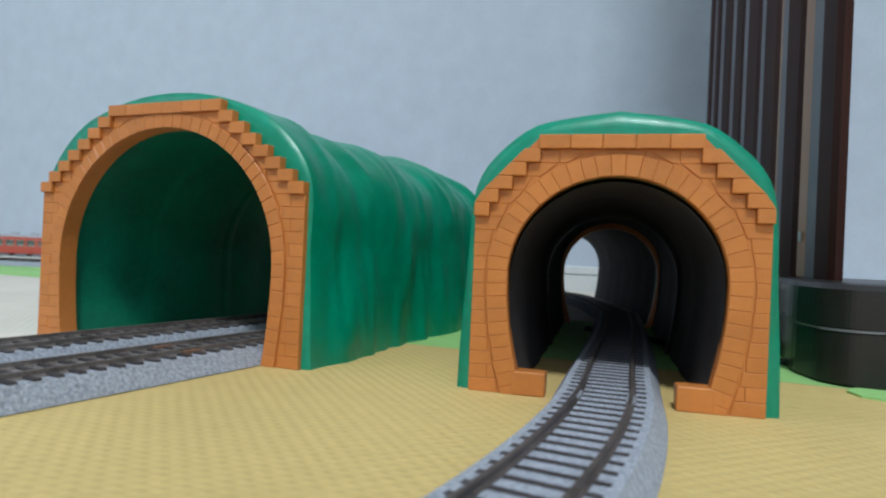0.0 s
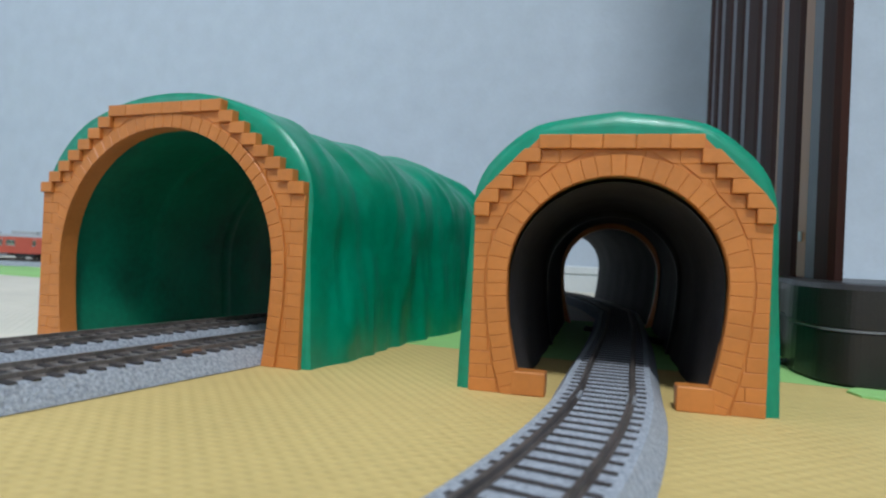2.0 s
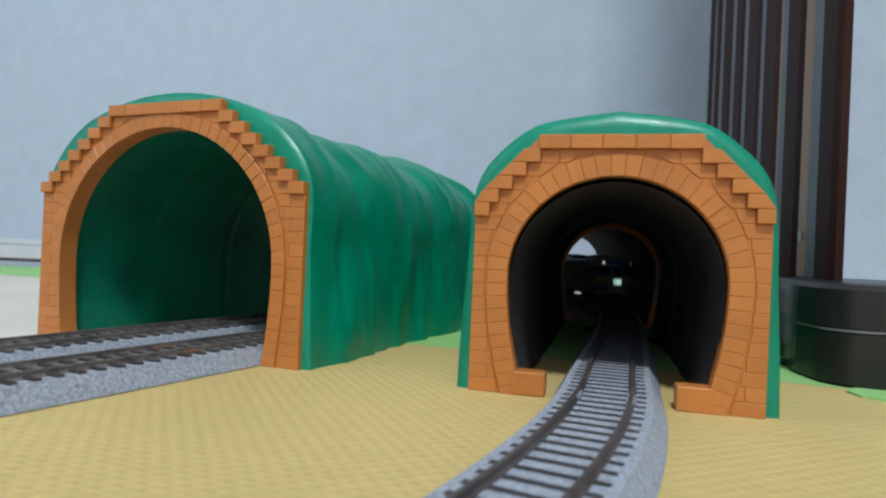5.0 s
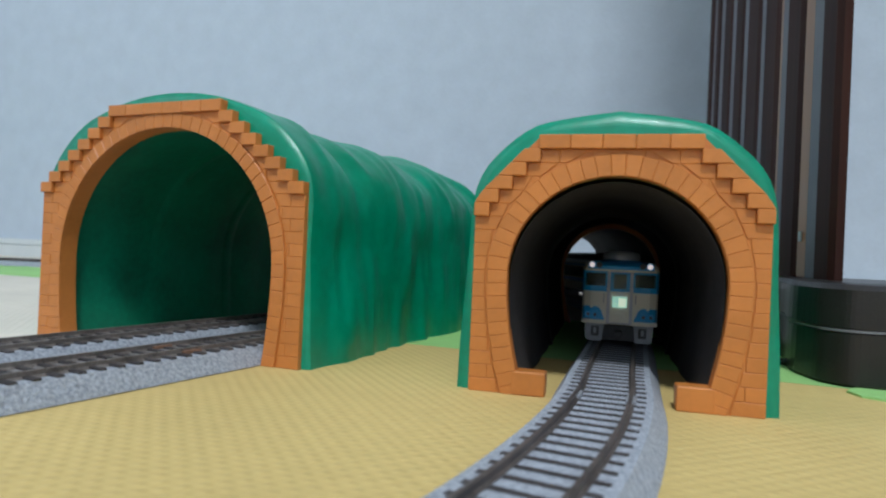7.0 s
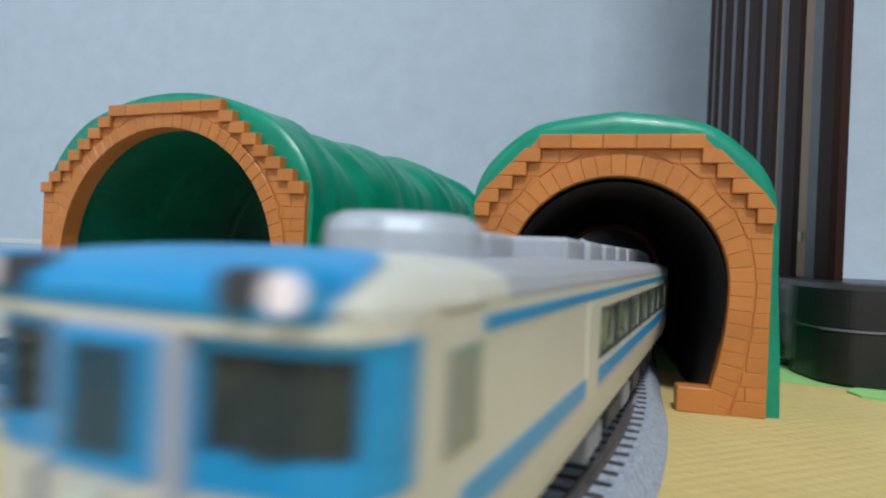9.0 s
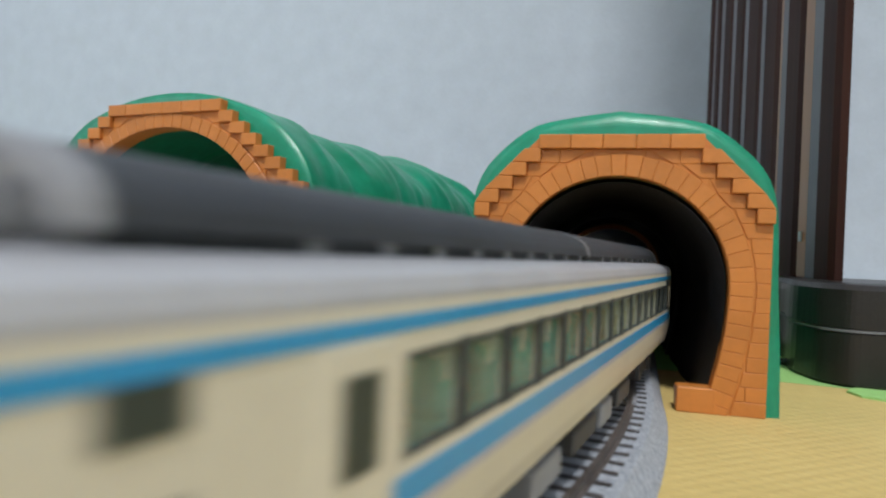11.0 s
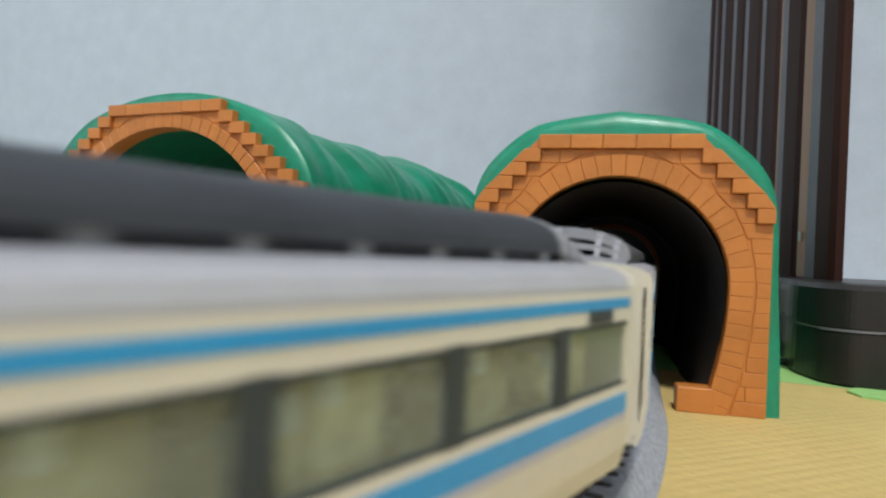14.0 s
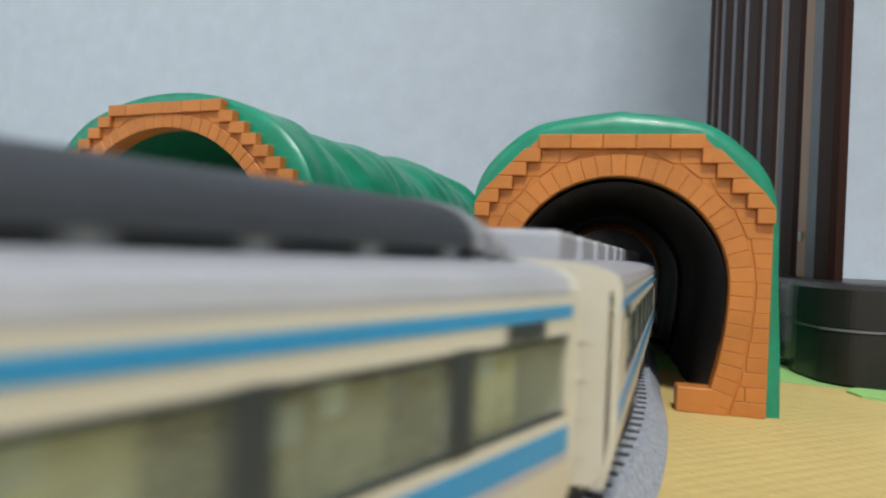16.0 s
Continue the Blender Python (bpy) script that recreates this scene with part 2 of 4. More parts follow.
def mat_tile(u0, u1, v0, v1, mat, label, teeth=()):
    """A foam tile with puzzle teeth along the named edges."""
    pts = []

    def edge(p, q, out):
        d = Vector(q) - Vector(p)
        n = max(1, int(d.length / 0.06))
        o = Vector(out)
        for k in range(n):
            a = Vector(p) + d * (k / n)
            s = d / n
            pts.append(a)
            if out[0] or out[1]:
                for f, w in ((0.30, 0), (0.24, 0.9), (0.36, 1.25), (0.64, 1.25), (0.76, 0.9), (0.70, 0)):
                    pts.append(a + s * f + o * (0.011 * w))
    edge((u0, v0), (u1, v0), (0, -1) if "s" in teeth else (0, 0))
    edge((u1, v0), (u1, v1), (1, 0) if "e" in teeth else (0, 0))
    edge((u1, v1), (u0, v1), (0, 1) if "n" in teeth else (0, 0))
    edge((u0, v1), (u0, v0), (-1, 0) if "w" in teeth else (0, 0))
    bm = prism(bmesh.new(), [tuple(p) for p in pts], "z", -0.012, 0.0)
    ob = part("foam_mat", bm, mat)
    ob.matrix_basis = room_m
    return tagged(ob, label, "foam mat", "foam mats on the floor")


G = 0.0006
mat_tile(-0.118, 0.185, -1.30, 0.186, M_YELLOW, "yellow foam play mat with a woven texture")
mat_tile(-0.20, 0.235, 0.186 + G, 0.306, M_LIME, "light green foam mat strip beside the yellow mat")
tab = part("puzzle_tab", prism(bmesh.new(), [(0.041, 0.1862), (0.038, 0.180), (0.040, 0.1745), (0.047, 0.1715), (0.070, 0.1715), (0.077, 0.1745), (0.079, 0.180), (0.076, 0.1862)], "z", -0.004, 0.0005), M_LIME)
tab.matrix_basis = room_m
tagged(tab, "light green foam puzzle tab let into the yellow mat", "foam mat", "foam mats on the floor")
mat_tile(0.185 + G, 0.235, -1.30, 0.186, M_LIME, "light green foam mat beside the yellow mat")
mat_tile(-0.90, -0.118 - G, -1.30, 0.186, M_PALE, "cream white foam mat beneath the double track")
mat_tile(-2.39, -0.20 - G, 0.186 + G, 0.306, M_PALE, "cream white foam mat in front of the green strip")
mat_tile(-2.39, -0.30, 0.306 + G, 0.400, M_LIME, "light green foam mat strip below the far track")
mat_tile(-0.30 + G, 0.235, 0.306 + G, WALL_V - 0.008, M_PALE, "cream foam mat along the wall")
mat_tile(-2.39, -0.30, 0.400 + G, WALL_V - 0.008, M_PALE, "cream foam mat along the wall behind the far track")

# ---- tracks ----
ZR = 0.0057
A_C, A_R, A_0 = Vector((-0.29959, 0.22902)), 0.34909, -0.25886
P0 = A_C + A_R * Vector((math.cos(A_0), math.sin(A_0)))
DIR0 = Vector((-math.sin(A_0), math.cos(A_0)))


def spline(points, step=0.004):
    """Evenly spaced points along a smooth curve through the given ones."""
    ps = [Vector(p) for p in points]
    ps = [ps[0] * 2 - ps[1]] + ps + [ps[-1] * 2 - ps[-2]]
    dense = []
    for i in range(1, len(ps) - 2):
        a, b, c, d = ps[i - 1:i + 3]
        for k in range(24):
            t = k / 24
            dense.append(0.5 * ((2 * b) + (c - a) * t + (2 * a - 5 * b + 4 * c - d) * t * t + (3 * b - a - 3 * c + d) * t ** 3))
    dense.append(ps[-2])
    out, rest = [dense[0]], 0.0
    for p, q in zip(dense, dense[1:]):
        L = (q - p).length
        while rest + L >= step and L > 1e-9:
            f = (step - rest) / L
            p = p + (q - p) * f
            L = (q - p).length
            out.append(p)
            rest = 0.0
        rest += L
    return out


class Line:
    """A track's centre line: points at even steps; s = 0 at the given index, s grows in the direction of travel."""

    def __init__(self, pts, zero, step):
        self.pts, self.zero, self.step = pts, zero, step

    def at(self, s):
        k = self.zero + s / self.step
        n = len(self.pts)
        if k <= 0:
            d = self.pts[0] - self.pts[1]
            return self.pts[0] + d * (-k)
        if k >= n - 1:
            d = self.pts[-1] - self.pts[-2]
            return self.pts[-1] + d * (k - n + 1)
        i = int(k)
        return self.pts[i].lerp(self.pts[i + 1], k - i)


STEP = 0.004
# blue train: hidden bends behind the tunnels, the straight through them, then the bend past the camera
hidden = [(-0.10, 0.49), (-0.06, 0.47), (-0.04, 0.42), (-0.06, 0.37), (-0.12, 0.345), (-0.165, 0.37), (-0.215, 0.43), (-0.255, 0.49), (-0.283, 0.548),
          (-0.280, 0.600), (-0.240, 0.628), (-0.17, 0.622), (-0.08, 0.597), (0.01, 0.555), (0.070, 0.485), (0.0915, 0.405)]
straight = [tuple(P0 + DIR0 * d + Vector((e, 0.0))) for d, e in ((0.185, 0.003), (0.15, 0.004), (0.11, 0.004), (0.07, 0.003), (0.035, 0.0015), (0.0, 0.0))]
bend = [tuple(A_C + A_R * Vector((math.cos(A_0 - k * 0.06), math.sin(A_0 - k * 0.06)))) for k in range(1, 9)]
bend += [(-0.070, -0.043), (-0.098, -0.088), (-0.122, -0.136)] + [(-0.122 - 0.0224 * k, -0.136 - 0.0447 * k) for k in range(1, 14)]
pts = spline(hidden + straight + bend, STEP)
zero = min(range(len(pts)), key=lambda i: (pts[i] - P0).length)
BLUE_LINE = Line(pts, zero + (pts[zero] - P0).dot(DIR0) / STEP, STEP)

L_D, L_N, L_O = Vector((0.447, 0.894)), Vector((-0.894, 0.447)), Vector((-0.0594, 0.1229))
NEAR_PERP, FAR_PERP = 0.0112, 0.0412


def left_line(perp):
    o = L_O + L_N * perp
    back = [tuple(o + L_D * 0.235 + Vector(p)) for p in ((0.010, 0.155), (0.024, 0.10), (0.018, 0.045))]
    return spline(back + [tuple(o + L_D * k * 0.05) for k in range(4, -25, -1)], STEP)


pts = left_line(FAR_PERP)
o = L_O + L_N * FAR_PERP
zero = min(range(len(pts)), key=lambda i: (pts[i] - o).length)
RED_LINE = Line(pts, zero + (pts[zero] - o).dot(L_D) / STEP, STEP)
NEAR_LINE = Line(left_line(NEAR_PERP), 0, STEP)
f_o, f_d, f_n = Vector((-0.388, 0.5785)), Vector((-0.985, -0.17)), Vector((-0.17, 0.985))
FAR_FRONT = Line(spline([tuple(f_o - f_d * d) for d in (0.06, 0.03, 0, -0.05, -0.1, -0.3, -0.5)], STEP), 0, STEP)
FAR_BACK = Line(spline([tuple(f_o + f_n * 0.033 - f_d * d) for d in (0.42, 0.2, 0.06, 0.0, -0.1, -0.3, -0.5, -0.7, -0.9, -1.1, -1.3, -1.5)], STEP), 0, STEP)
fb_zero = f_o + f_n * 0.033
FAR_BACK.zero = min(range(len(FAR_BACK.pts)), key=lambda i: (FAR_BACK.pts[i] - fb_zero).length)


def offset_pts(line, off):
    out = []
    p = line.pts
    for i in range(len(p)):
        d = (p[min(i + 1, len(p) - 1)] - p[max(i - 1, 0)]).normalized()
        out.append(p[i] + Vector((d.y, -d.x)) * off)
    return out


def strip(bm, line, profile):
    cols = [[(q.x, q.y, z) for q in offset_pts(line, o_)] for o_, z in profile]
    rings = list(zip(*cols))
    loft(bm, rings, close=True)
    bm.faces.new([v for v in bm.verts][:len(profile)])
    return bm


LONG_SLEEPER = finish(nbox(-0.00075, 0.00075, -0.0086, 0.0086, 0.0038, 0.0048, bevel=0.00012), "sleeper", M_SLEEPER)
SLEEPER = finish(nbox(-0.00068, 0.00068, -0.0074, 0.0074, 0.0040, 0.00452, bevel=0.00012), "sleeper", M_SLEEPER)


def track(line, label, single=None, worn=False):
    """Roadbed, two rails and sleepers; the sleepers of the stretch single=(from, to) are parts of their own."""
    t = empty("model_track", Matrix())
    tagged(t, label, "model track", "model railway tracks")
    part("roadbed", strip(bmesh.new(), line, [(-0.0112, 0.0002), (-0.0108, 0.0010), (-0.0086, 0.0044), (0.0086, 0.0044), (0.0108, 0.0010), (0.0112, 0.0002)]), M_BALLAST, t, "grey speckled plastic ballast")
    if worn:
        part("bed", strip(bmesh.new(), line, [(-0.0064, 0.0043), (-0.0062, 0.00446), (0.0062, 0.00446), (0.0064, 0.0043)]), M_WORN, t, "brown weathered bed between the rails")
    for sgn in (-1, 1):
        c_ = 0.0048 * sgn
        part("rail", strip(bmesh.new(), line, [(c_ - 0.0007, 0.0042), (c_ - 0.0007, 0.0046), (c_ - 0.00028, 0.0048), (c_ - 0.00034, 0.0057), (c_ + 0.00034, 0.0057), (c_ + 0.00028, 0.0048), (c_ + 0.0007, 0.0046), (c_ + 0.0007, 0.0042)]), M_RAILWORN if worn else M_RAIL, t, "weathered brown rail")
    total = (len(line.pts) - 1) * STEP
    n = int(total / 0.00408)
    rest = bmesh.new()
    for k in range(n):
        s = k * 0.00408 - line.zero * STEP
        p, q = line.at(s), line.at(s + 0.002)
        d = (q - p).normalized()
        m = Matrix.Translation((p.x, p.y, 0)) @ Matrix.Rotation(math.atan2(d.y, d.x), 4, "Z")
        if single and single[0] <= s <= single[1]:
            shared("sleeper", LONG_SLEEPER if worn else SLEEPER, t, m)
        else:
            vs = [rest.verts.new(m @ Vector(c)) for c in ((-.00068, -.0074, .00452), (.00068, -.0074, .00452), (.00068, .0074, .00452), (-.00068, .0074, .00452),
                                                         (-.00068, -.0074, .0040), (.00068, -.0074, .0040), (.00068, .0074, .0040), (-.00068, .0074, .0040))]
            for f in ((0, 1, 2, 3), (4, 5, 1, 0), (5, 6, 2, 1), (6, 7, 3, 2), (7, 4, 0, 3)):
                rest.faces.new([vs[i] for i in f])
    ob = part("sleeper_rest", rest, M_SLEEPER, t)
    tagged(ob, kind="stuff")
    return t


track(BLUE_LINE, "curved grey ballasted model track running out of a tunnel", (-0.05, 0.20))
track(RED_LINE, "grey ballasted model track passing through a wide tunnel", (-0.10, 0.10), True)
track(NEAR_LINE, "grey ballasted model track with a rusty joint in a wide tunnel", (0.30, 0.52), True)
track(FAR_FRONT, "grey ballasted model track near the wall")
track(FAR_BACK, "grey ballasted model track along the wall, used by a red train")



def joiner(line, s, mat, label):
    """A metal joiner over each rail at s on the line."""
    p, q = line.at(s), line.at(s + 0.002)
    d = (q - p).normalized()
    m = Matrix.Translation((p.x, p.y, 0)) @ Matrix.Rotation(math.atan2(d.y, d.x), 4, "Z")
    for sgn in (-1, 1):
        ob = part("rail_joiner", nbox(-0.0026, 0.0026, sgn * 0.0048 - 0.0009, sgn * 0.0048 + 0.0009, 0.0043, 0.0052, bevel=0.0002), mat)
        ob.matrix_basis = m
        tagged(ob, label, "rail joiner", "rail joiners")


joiner(BLUE_LINE, 0.0260, M_SKIRT, "small grey metal rail joiner on the track")
near_s = min(range(len(NEAR_LINE.pts)), key=lambda i: (NEAR_LINE.pts[i] - (L_O + L_N * NEAR_PERP + L_D * 0.020)).length) * STEP
joiner(NEAR_LINE, near_s, M_RUST, "small rusty metal rail joiner on the track")

# ---- tunnels ----


def horseshoe(hw, z_wide, top, foot, n_up=18, n_side=9):
    """An arch outline from foot to foot: sides narrowing to the floor, a round head."""
    right = []
    for i in range(n_side):
        f = i / n_side
        right.append((foot + (hw - foot) * math.sin(f * math.pi / 2) ** 0.85, z_wide * f))
    arc = [(hw * math.cos(a), z_wide + (top - z_wide) * math.sin(a)) for a in [math.pi * k / (2 * n_up) for k in range(n_up + 1)]]
    half = right + arc
    return half + [(-x, z) for x, z in half[-2::-1]]


def lumpy(outline, rim, length, n, amp, seed, shrink, swell=0.0050):
    """A hill skin: it leaves the portal at the rim outline, swells to the full outline and runs on with lumps and drape-like folds."""
    rings = []
    ys = [0.0, 0.0003, 0.0006, 0.0008, 0.0011, 0.0016, 0.0024, 0.0036] + [swell + (length - swell) * k / n for k in range(n + 1)]
    for y in ys:
        ring = []
        out = 1.0 if rim is None else (0.92 * y / 0.0006 if y < 0.0006 else 0.92 + 0.08 * math.sin(min(1.0, (y - 0.0006) / (swell - 0.0006)) * math.pi / 2))
        run = min(1.0, y / 0.030)
        for i, (x, z) in enumerate(outline):
            q = Vector((x * 22, y * 30 + seed, z * 16))
            fold = Vector((x * 34 + seed, y * 95, z * 38))
            w = noise.noise(q) * amp + noise.noise(fold) * amp * 0.80 + noise.noise(fold * 2.3) * amp * 0.34
            w += noise.noise(Vector((seed, y * 52, x * 9))) * amp * 0.9 * min(1.0, z / 0.05)
            fade = min(1.0, y / 0.012) * min(1.0, (length - y) / 0.004)
            g = 1 - shrink * run * min(1.0, z / 0.03) + w * fade / max(0.02, math.hypot(x, z))
            px, pz = x * g, (max(0.0, z * g) if z > 0.001 else 0.0)
            if rim is not None and out < 1.0:
                px, pz = rim[i][0] + (px - rim[i][0]) * out, rim[i][1] + (pz - rim[i][1]) * out
            ring.append((px, y, pz))
        rings.append(ring)
    return rings


def rim_outline(outline, hw, shoulder, top, top_hw, inset=0.0012):
    """The portal's own outline, cut by the ray to each point of the hill outline from a point low on the axis."""
    zc = shoulder * 0.7
    corners = [(hw - inset, -1.0), (hw - inset, shoulder - inset * 0.5), (top_hw - inset * 0.5, top - inset), (-top_hw + inset * 0.5, top - inset), (-hw + inset, shoulder - inset * 0.5), (-hw + inset, -1.0)]
    out = []
    for x, z in outline:
        if z <= zc:
            out.append((math.copysign(hw - inset, x), z))
            continue
        best = None
        dx, dz = x, z - zc
        for (ax, az), (bx, bz) in zip(corners, corners[1:]):
            ex, ez = bx - ax, bz - az
            det = dx * -ez + ex * dz
            if abs(det) < 1e-12:
                continue
            k = (ax * -ez + ex * (az - zc)) / det
            u = (dx * (az - zc) - dz * ax) / det
            if k > 0 and -1e-6 <= u <= 1 + 1e-6 and (best is None or k < best):
                best = k
        best = best or 1.0
        out.append((dx * best, zc + dz * best))
    return out


def outline_points(half):
    """Smooth a half outline (x, z) from base to crown and mirror it."""
    sp = spline(half, 0.0028)
    sp = [(p.x, p.y) for p in sp]
    sp[-1] = (0.0, half[-1][1])
    return sp + [(-x, z) for x, z in sp[-2::-1]]


def block(parent, pts, y0, y1, bevel, label=""):
    bm = prism(bmesh.new(), pts, "y", y0, y1)
    bevelled(bm, bevel, 1)
    return part("brick", bm, M_ORANGE, parent, label)


def arch_at(arch, f):
    """The point and outward normal at fraction f of the arch line's length."""
    L = [0.0]
    for a, b in zip(arch, arch[1:]):
        L.append(L[-1] + math.dist(a, b))
    s = f * L[-1]
    for i in range(len(arch) - 1):
        if L[i + 1] >= s:
            g = (s - L[i]) / max(1e-9, L[i + 1] - L[i])
            a, b = arch[i], arch[i + 1]
            i0, i1 = max(0, i - 1), min(len(arch) - 1, i + 2)
            d = Vector((arch[i1][0] - arch[i0][0], arch[i1][1] - arch[i0][1])).normalized()
            return Vector((a[0] + (b[0] - a[0]) * g, a[1] + (b[1] - a[1]) * g)), Vector((d.y, -d.x))
    return Vector(arch[-1]), Vector((-1, 0))


def clip_cell(x0, x1, z0, z1, inside):
    """Shrink a cell from the side of the arch until its corners lie outside the ring."""
    sgn = 1 if (x0 + x1) > 0 else -1
    a, b = (x0, x1) if sgn > 0 else (-x1, -x0)
    corners = []
    for z in (z0, z1):
        x = a
        while inside(x, z) and x < b:
            x += 0.0003
        corners.append(x)
    if min(corners) >= b - 0.0006:
        return None
    c0, c1 = min(corners[0], b - 0.0002), min(corners[1], b - 0.0002)
    q = [(c0, z0), (b, z0), (b, z1), (c1, z1)]
    return [(sgn * x, z) for x, z in q]


def portal(parent, hw, shoulder, top, top_hw, arch, ring_w, stones, course, stepped, depth, feet=None):
    """The brick portal face: a plate with the arch cut out, ring stones, wall bricks in courses and a stepped coping."""
    def edge(z):
        """Half width of the slanted shoulder line at height z."""
        return hw if z <= shoulder else hw - (z - shoulder) / (top - shoulder) * (hw - top_hw)
    inset = 0.0034 if stepped else 0.0002
    proud = -0.0013 if stepped else -0.0015
    outer = [(hw - 0.0002, 0.0), (hw - 0.0002, shoulder - inset), (top_hw - inset, top - 0.0002), (-top_hw + inset, top - 0.0002), (-hw + 0.0002, shoulder - inset), (-hw + 0.0002, 0.0)]
    L = [0.0]
    for a, b in zip(outer, outer[1:]):
        L.append(L[-1] + math.dist(a, b))

    def outer_at(f):
        s = f * L[-1]
        for i in range(len(outer) - 1):
            if L[i + 1] >= s - 1e-9:
                g = (s - L[i]) / (L[i + 1] - L[i])
                return (outer[i][0] + (outer[i + 1][0] - outer[i][0]) * g, outer[i][1] + (outer[i + 1][1] - outer[i][1]) * g)
        return outer[-1]
    fr = sorted(set([i / 60 for i in range(61)] + [l / L[-1] for l in L]))
    inn = [tuple(arch_at(arch, f)[0]) for f in fr]
    inn[0], inn[-1] = (arch[0][0], 0.0), (arch[-1][0], 0.0)
    p = bmesh.new()

    def plate(a_pts, b_pts, y0, y1):
        f0, f1 = [[[p.verts.new((x, y, max(0.0, z))) for x, z in q] for q in (a_pts, b_pts)] for y in (y0, y1)]
        for i in range(len(a_pts) - 1):
            p.faces.new((f0[0][i], f0[0][i + 1], f0[1][i + 1], f0[1][i]))
            p.faces.new((f1[0][i], f1[0][i + 1], f1[1][i + 1], f1[1][i]))
            for c in (0, 1):
                p.faces.new((f0[c][i], f0[c][i + 1], f1[c][i + 1], f1[c][i]))
    plate(inn, [outer_at(f) for f in fr], 0.0, depth)
    ring_pts = [arch_at(arch, i / 60) for i in range(61)]
    plate([tuple(a + n * 0.0001) for a, n in ring_pts], [tuple(a + n * (ring_w - 0.0001)) for a, n in ring_pts], -0.0005, 0.0002)
    part("portal_plate", p, M_ORANGE, parent, "orange plastic portal plate")
    for k in range(stones):
        f0, f1 = k / stones + 0.0002, (k + 1) / stones - 0.0002
        (a, na), (b, nb), (c, nc) = arch_at(arch, f0), arch_at(arch, f1), arch_at(arch, (f0 + f1) / 2)
        w = ring_w * random.uniform(0.985, 1.015)
        pts_ = [(v.x, max(0.0, v.y)) for v in (a + na * w, c + nc * w, b + nb * w, b, c, a)]
        block(parent, pts_, -0.00072, -0.0002, 0.00014)
    poly = [tuple(a + n * (ring_w + 0.0002)) for a, n in (arch_at(arch, i / 80) for i in range(81))]

    def inside(x, z):
        if z <= poly[0][1]:
            return x < poly[0][0]
        best = 0.0
        for a, b in zip(poly, poly[1:]):
            if (a[1] - z) * (b[1] - z) <= 0 and a[1] != b[1]:
                best = max(best, a[0] + (b[0] - a[0]) * (z - a[1]) / (b[1] - a[1]))
        return x < best
    n = int(round((top - course) / course))
    ch = (top - course) / n
    for r in range(n):
        z0, z1 = r * ch + 0.00003, (r + 1) * ch - 0.00003
        coped = z1 > shoulder - 0.4 * ch
        lim = edge(z1) if coped else hw - 0.0001
        for sgn in (-1, 1):
            x = lim
            if coped:
                xi = lim - (0.0046 if stepped else 0.0033)
                low = lim if stepped else min(hw, edge(z0))
                block(parent, [(sgn * xi, z0), (sgn * low, z0), (sgn * lim, z1), (sgn * xi, z1)], proud, 0.0012, 0.00016)
                x = xi - 0.0001
            widths = ([0.0040] if r % 2 else []) + [0.0066] * 7
            for w in widths:
                if x < 0.0005:
                    break
                cell = clip_cell(*sorted((sgn * max(0.0, x - w + 0.00006), sgn * x)), z0, z1, inside)
                x -= w
                if cell is not None:
                    block(parent, cell, -0.00022, 0.0004, 0.00013)
    m_ = max(4, int(round(2 * top_hw / 0.0062)))
    for k in range(m_):
        x0, x1 = -top_hw + 2 * top_hw * k / m_ + 0.00003, -top_hw + 2 * top_hw * (k + 1) / m_ - 0.00003
        block(parent, [(x0, top - course), (x1, top - course), (x1, top), (x0, top)], proud, 0.0014, 0.00016)
    for (x0, x1, h_) in feet or ():
        block(parent, [(x0, 0), (x1, 0), (x1, h_), (x0, h_)], -0.0008, 0.0040, 0.0003)


def tunnel(m, label, hill, inner, length, seed, rim, inner_mat, ribs, skin_y=0.0012, shrink=0.022):
    t = empty("toy_tunnel", m)
    tagged(t, label, "toy tunnel", "toy railway tunnels")
    rings = lumpy(hill, rim and rim_outline(hill, *rim), length - 2 * skin_y, 110, 0.0024, seed, shrink)
    rings = [[(x, y + skin_y, z) for x, y, z in r] for r in rings]
    part("hill", loft(bmesh.new(), rings), M_GREEN, t, "green moulded plastic hillside skin", smooth=True)
    # end walls of the hill, from the inner arch to the skin, and the lining
    lin = bmesh.new()
    ns = 24
    loft(lin, [[(x * (1 + 0.012 * math.sin(k * 1.7)), 0.0016 + (length - 0.0032) * k / ns, z) for x, z in inner] for k in range(ns + 1)])
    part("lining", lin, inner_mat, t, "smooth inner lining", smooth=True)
    for y in (skin_y, length - skin_y):
        e = bmesh.new()
        n = 90
        hv, iv = [], []
        for i in range(n + 1):
            near = y < 0.01 and rim
            a, b = arch_at(rim_outline(hill, *rim) if near else hill, i / n)[0], arch_at(inner, i / n)[0]
            g = 1.0 if near else 0.955
            hv.append(e.verts.new((a.x * g, y, max(0, a.y) * g)))
            iv.append(e.verts.new((b.x * 1.02, y, max(0, b.y * 1.02))))
        for i in range(n):
            e.faces.new((hv[i], hv[i + 1], iv[i + 1], iv[i]))
        part("end_wall", e, M_GREEN, t)
    for y in ribs:
        r_ = bmesh.new()
        depth_ = 0.955 if inner_mat is M_BLACK else 0.992
        prof = [[(x * k, y + dy, z * k) for x, z in inner] for k, dy in ((1.0, -0.0024), (depth_, -0.0010), (depth_, 0.0010), (1.0, 0.0024))]
        loft(r_, prof)
        part("rib", r_, M_SHINE if inner_mat is M_BLACK else inner_mat, t, "glossy black joint ring" if inner_mat is M_BLACK else "", smooth=True)
    return t


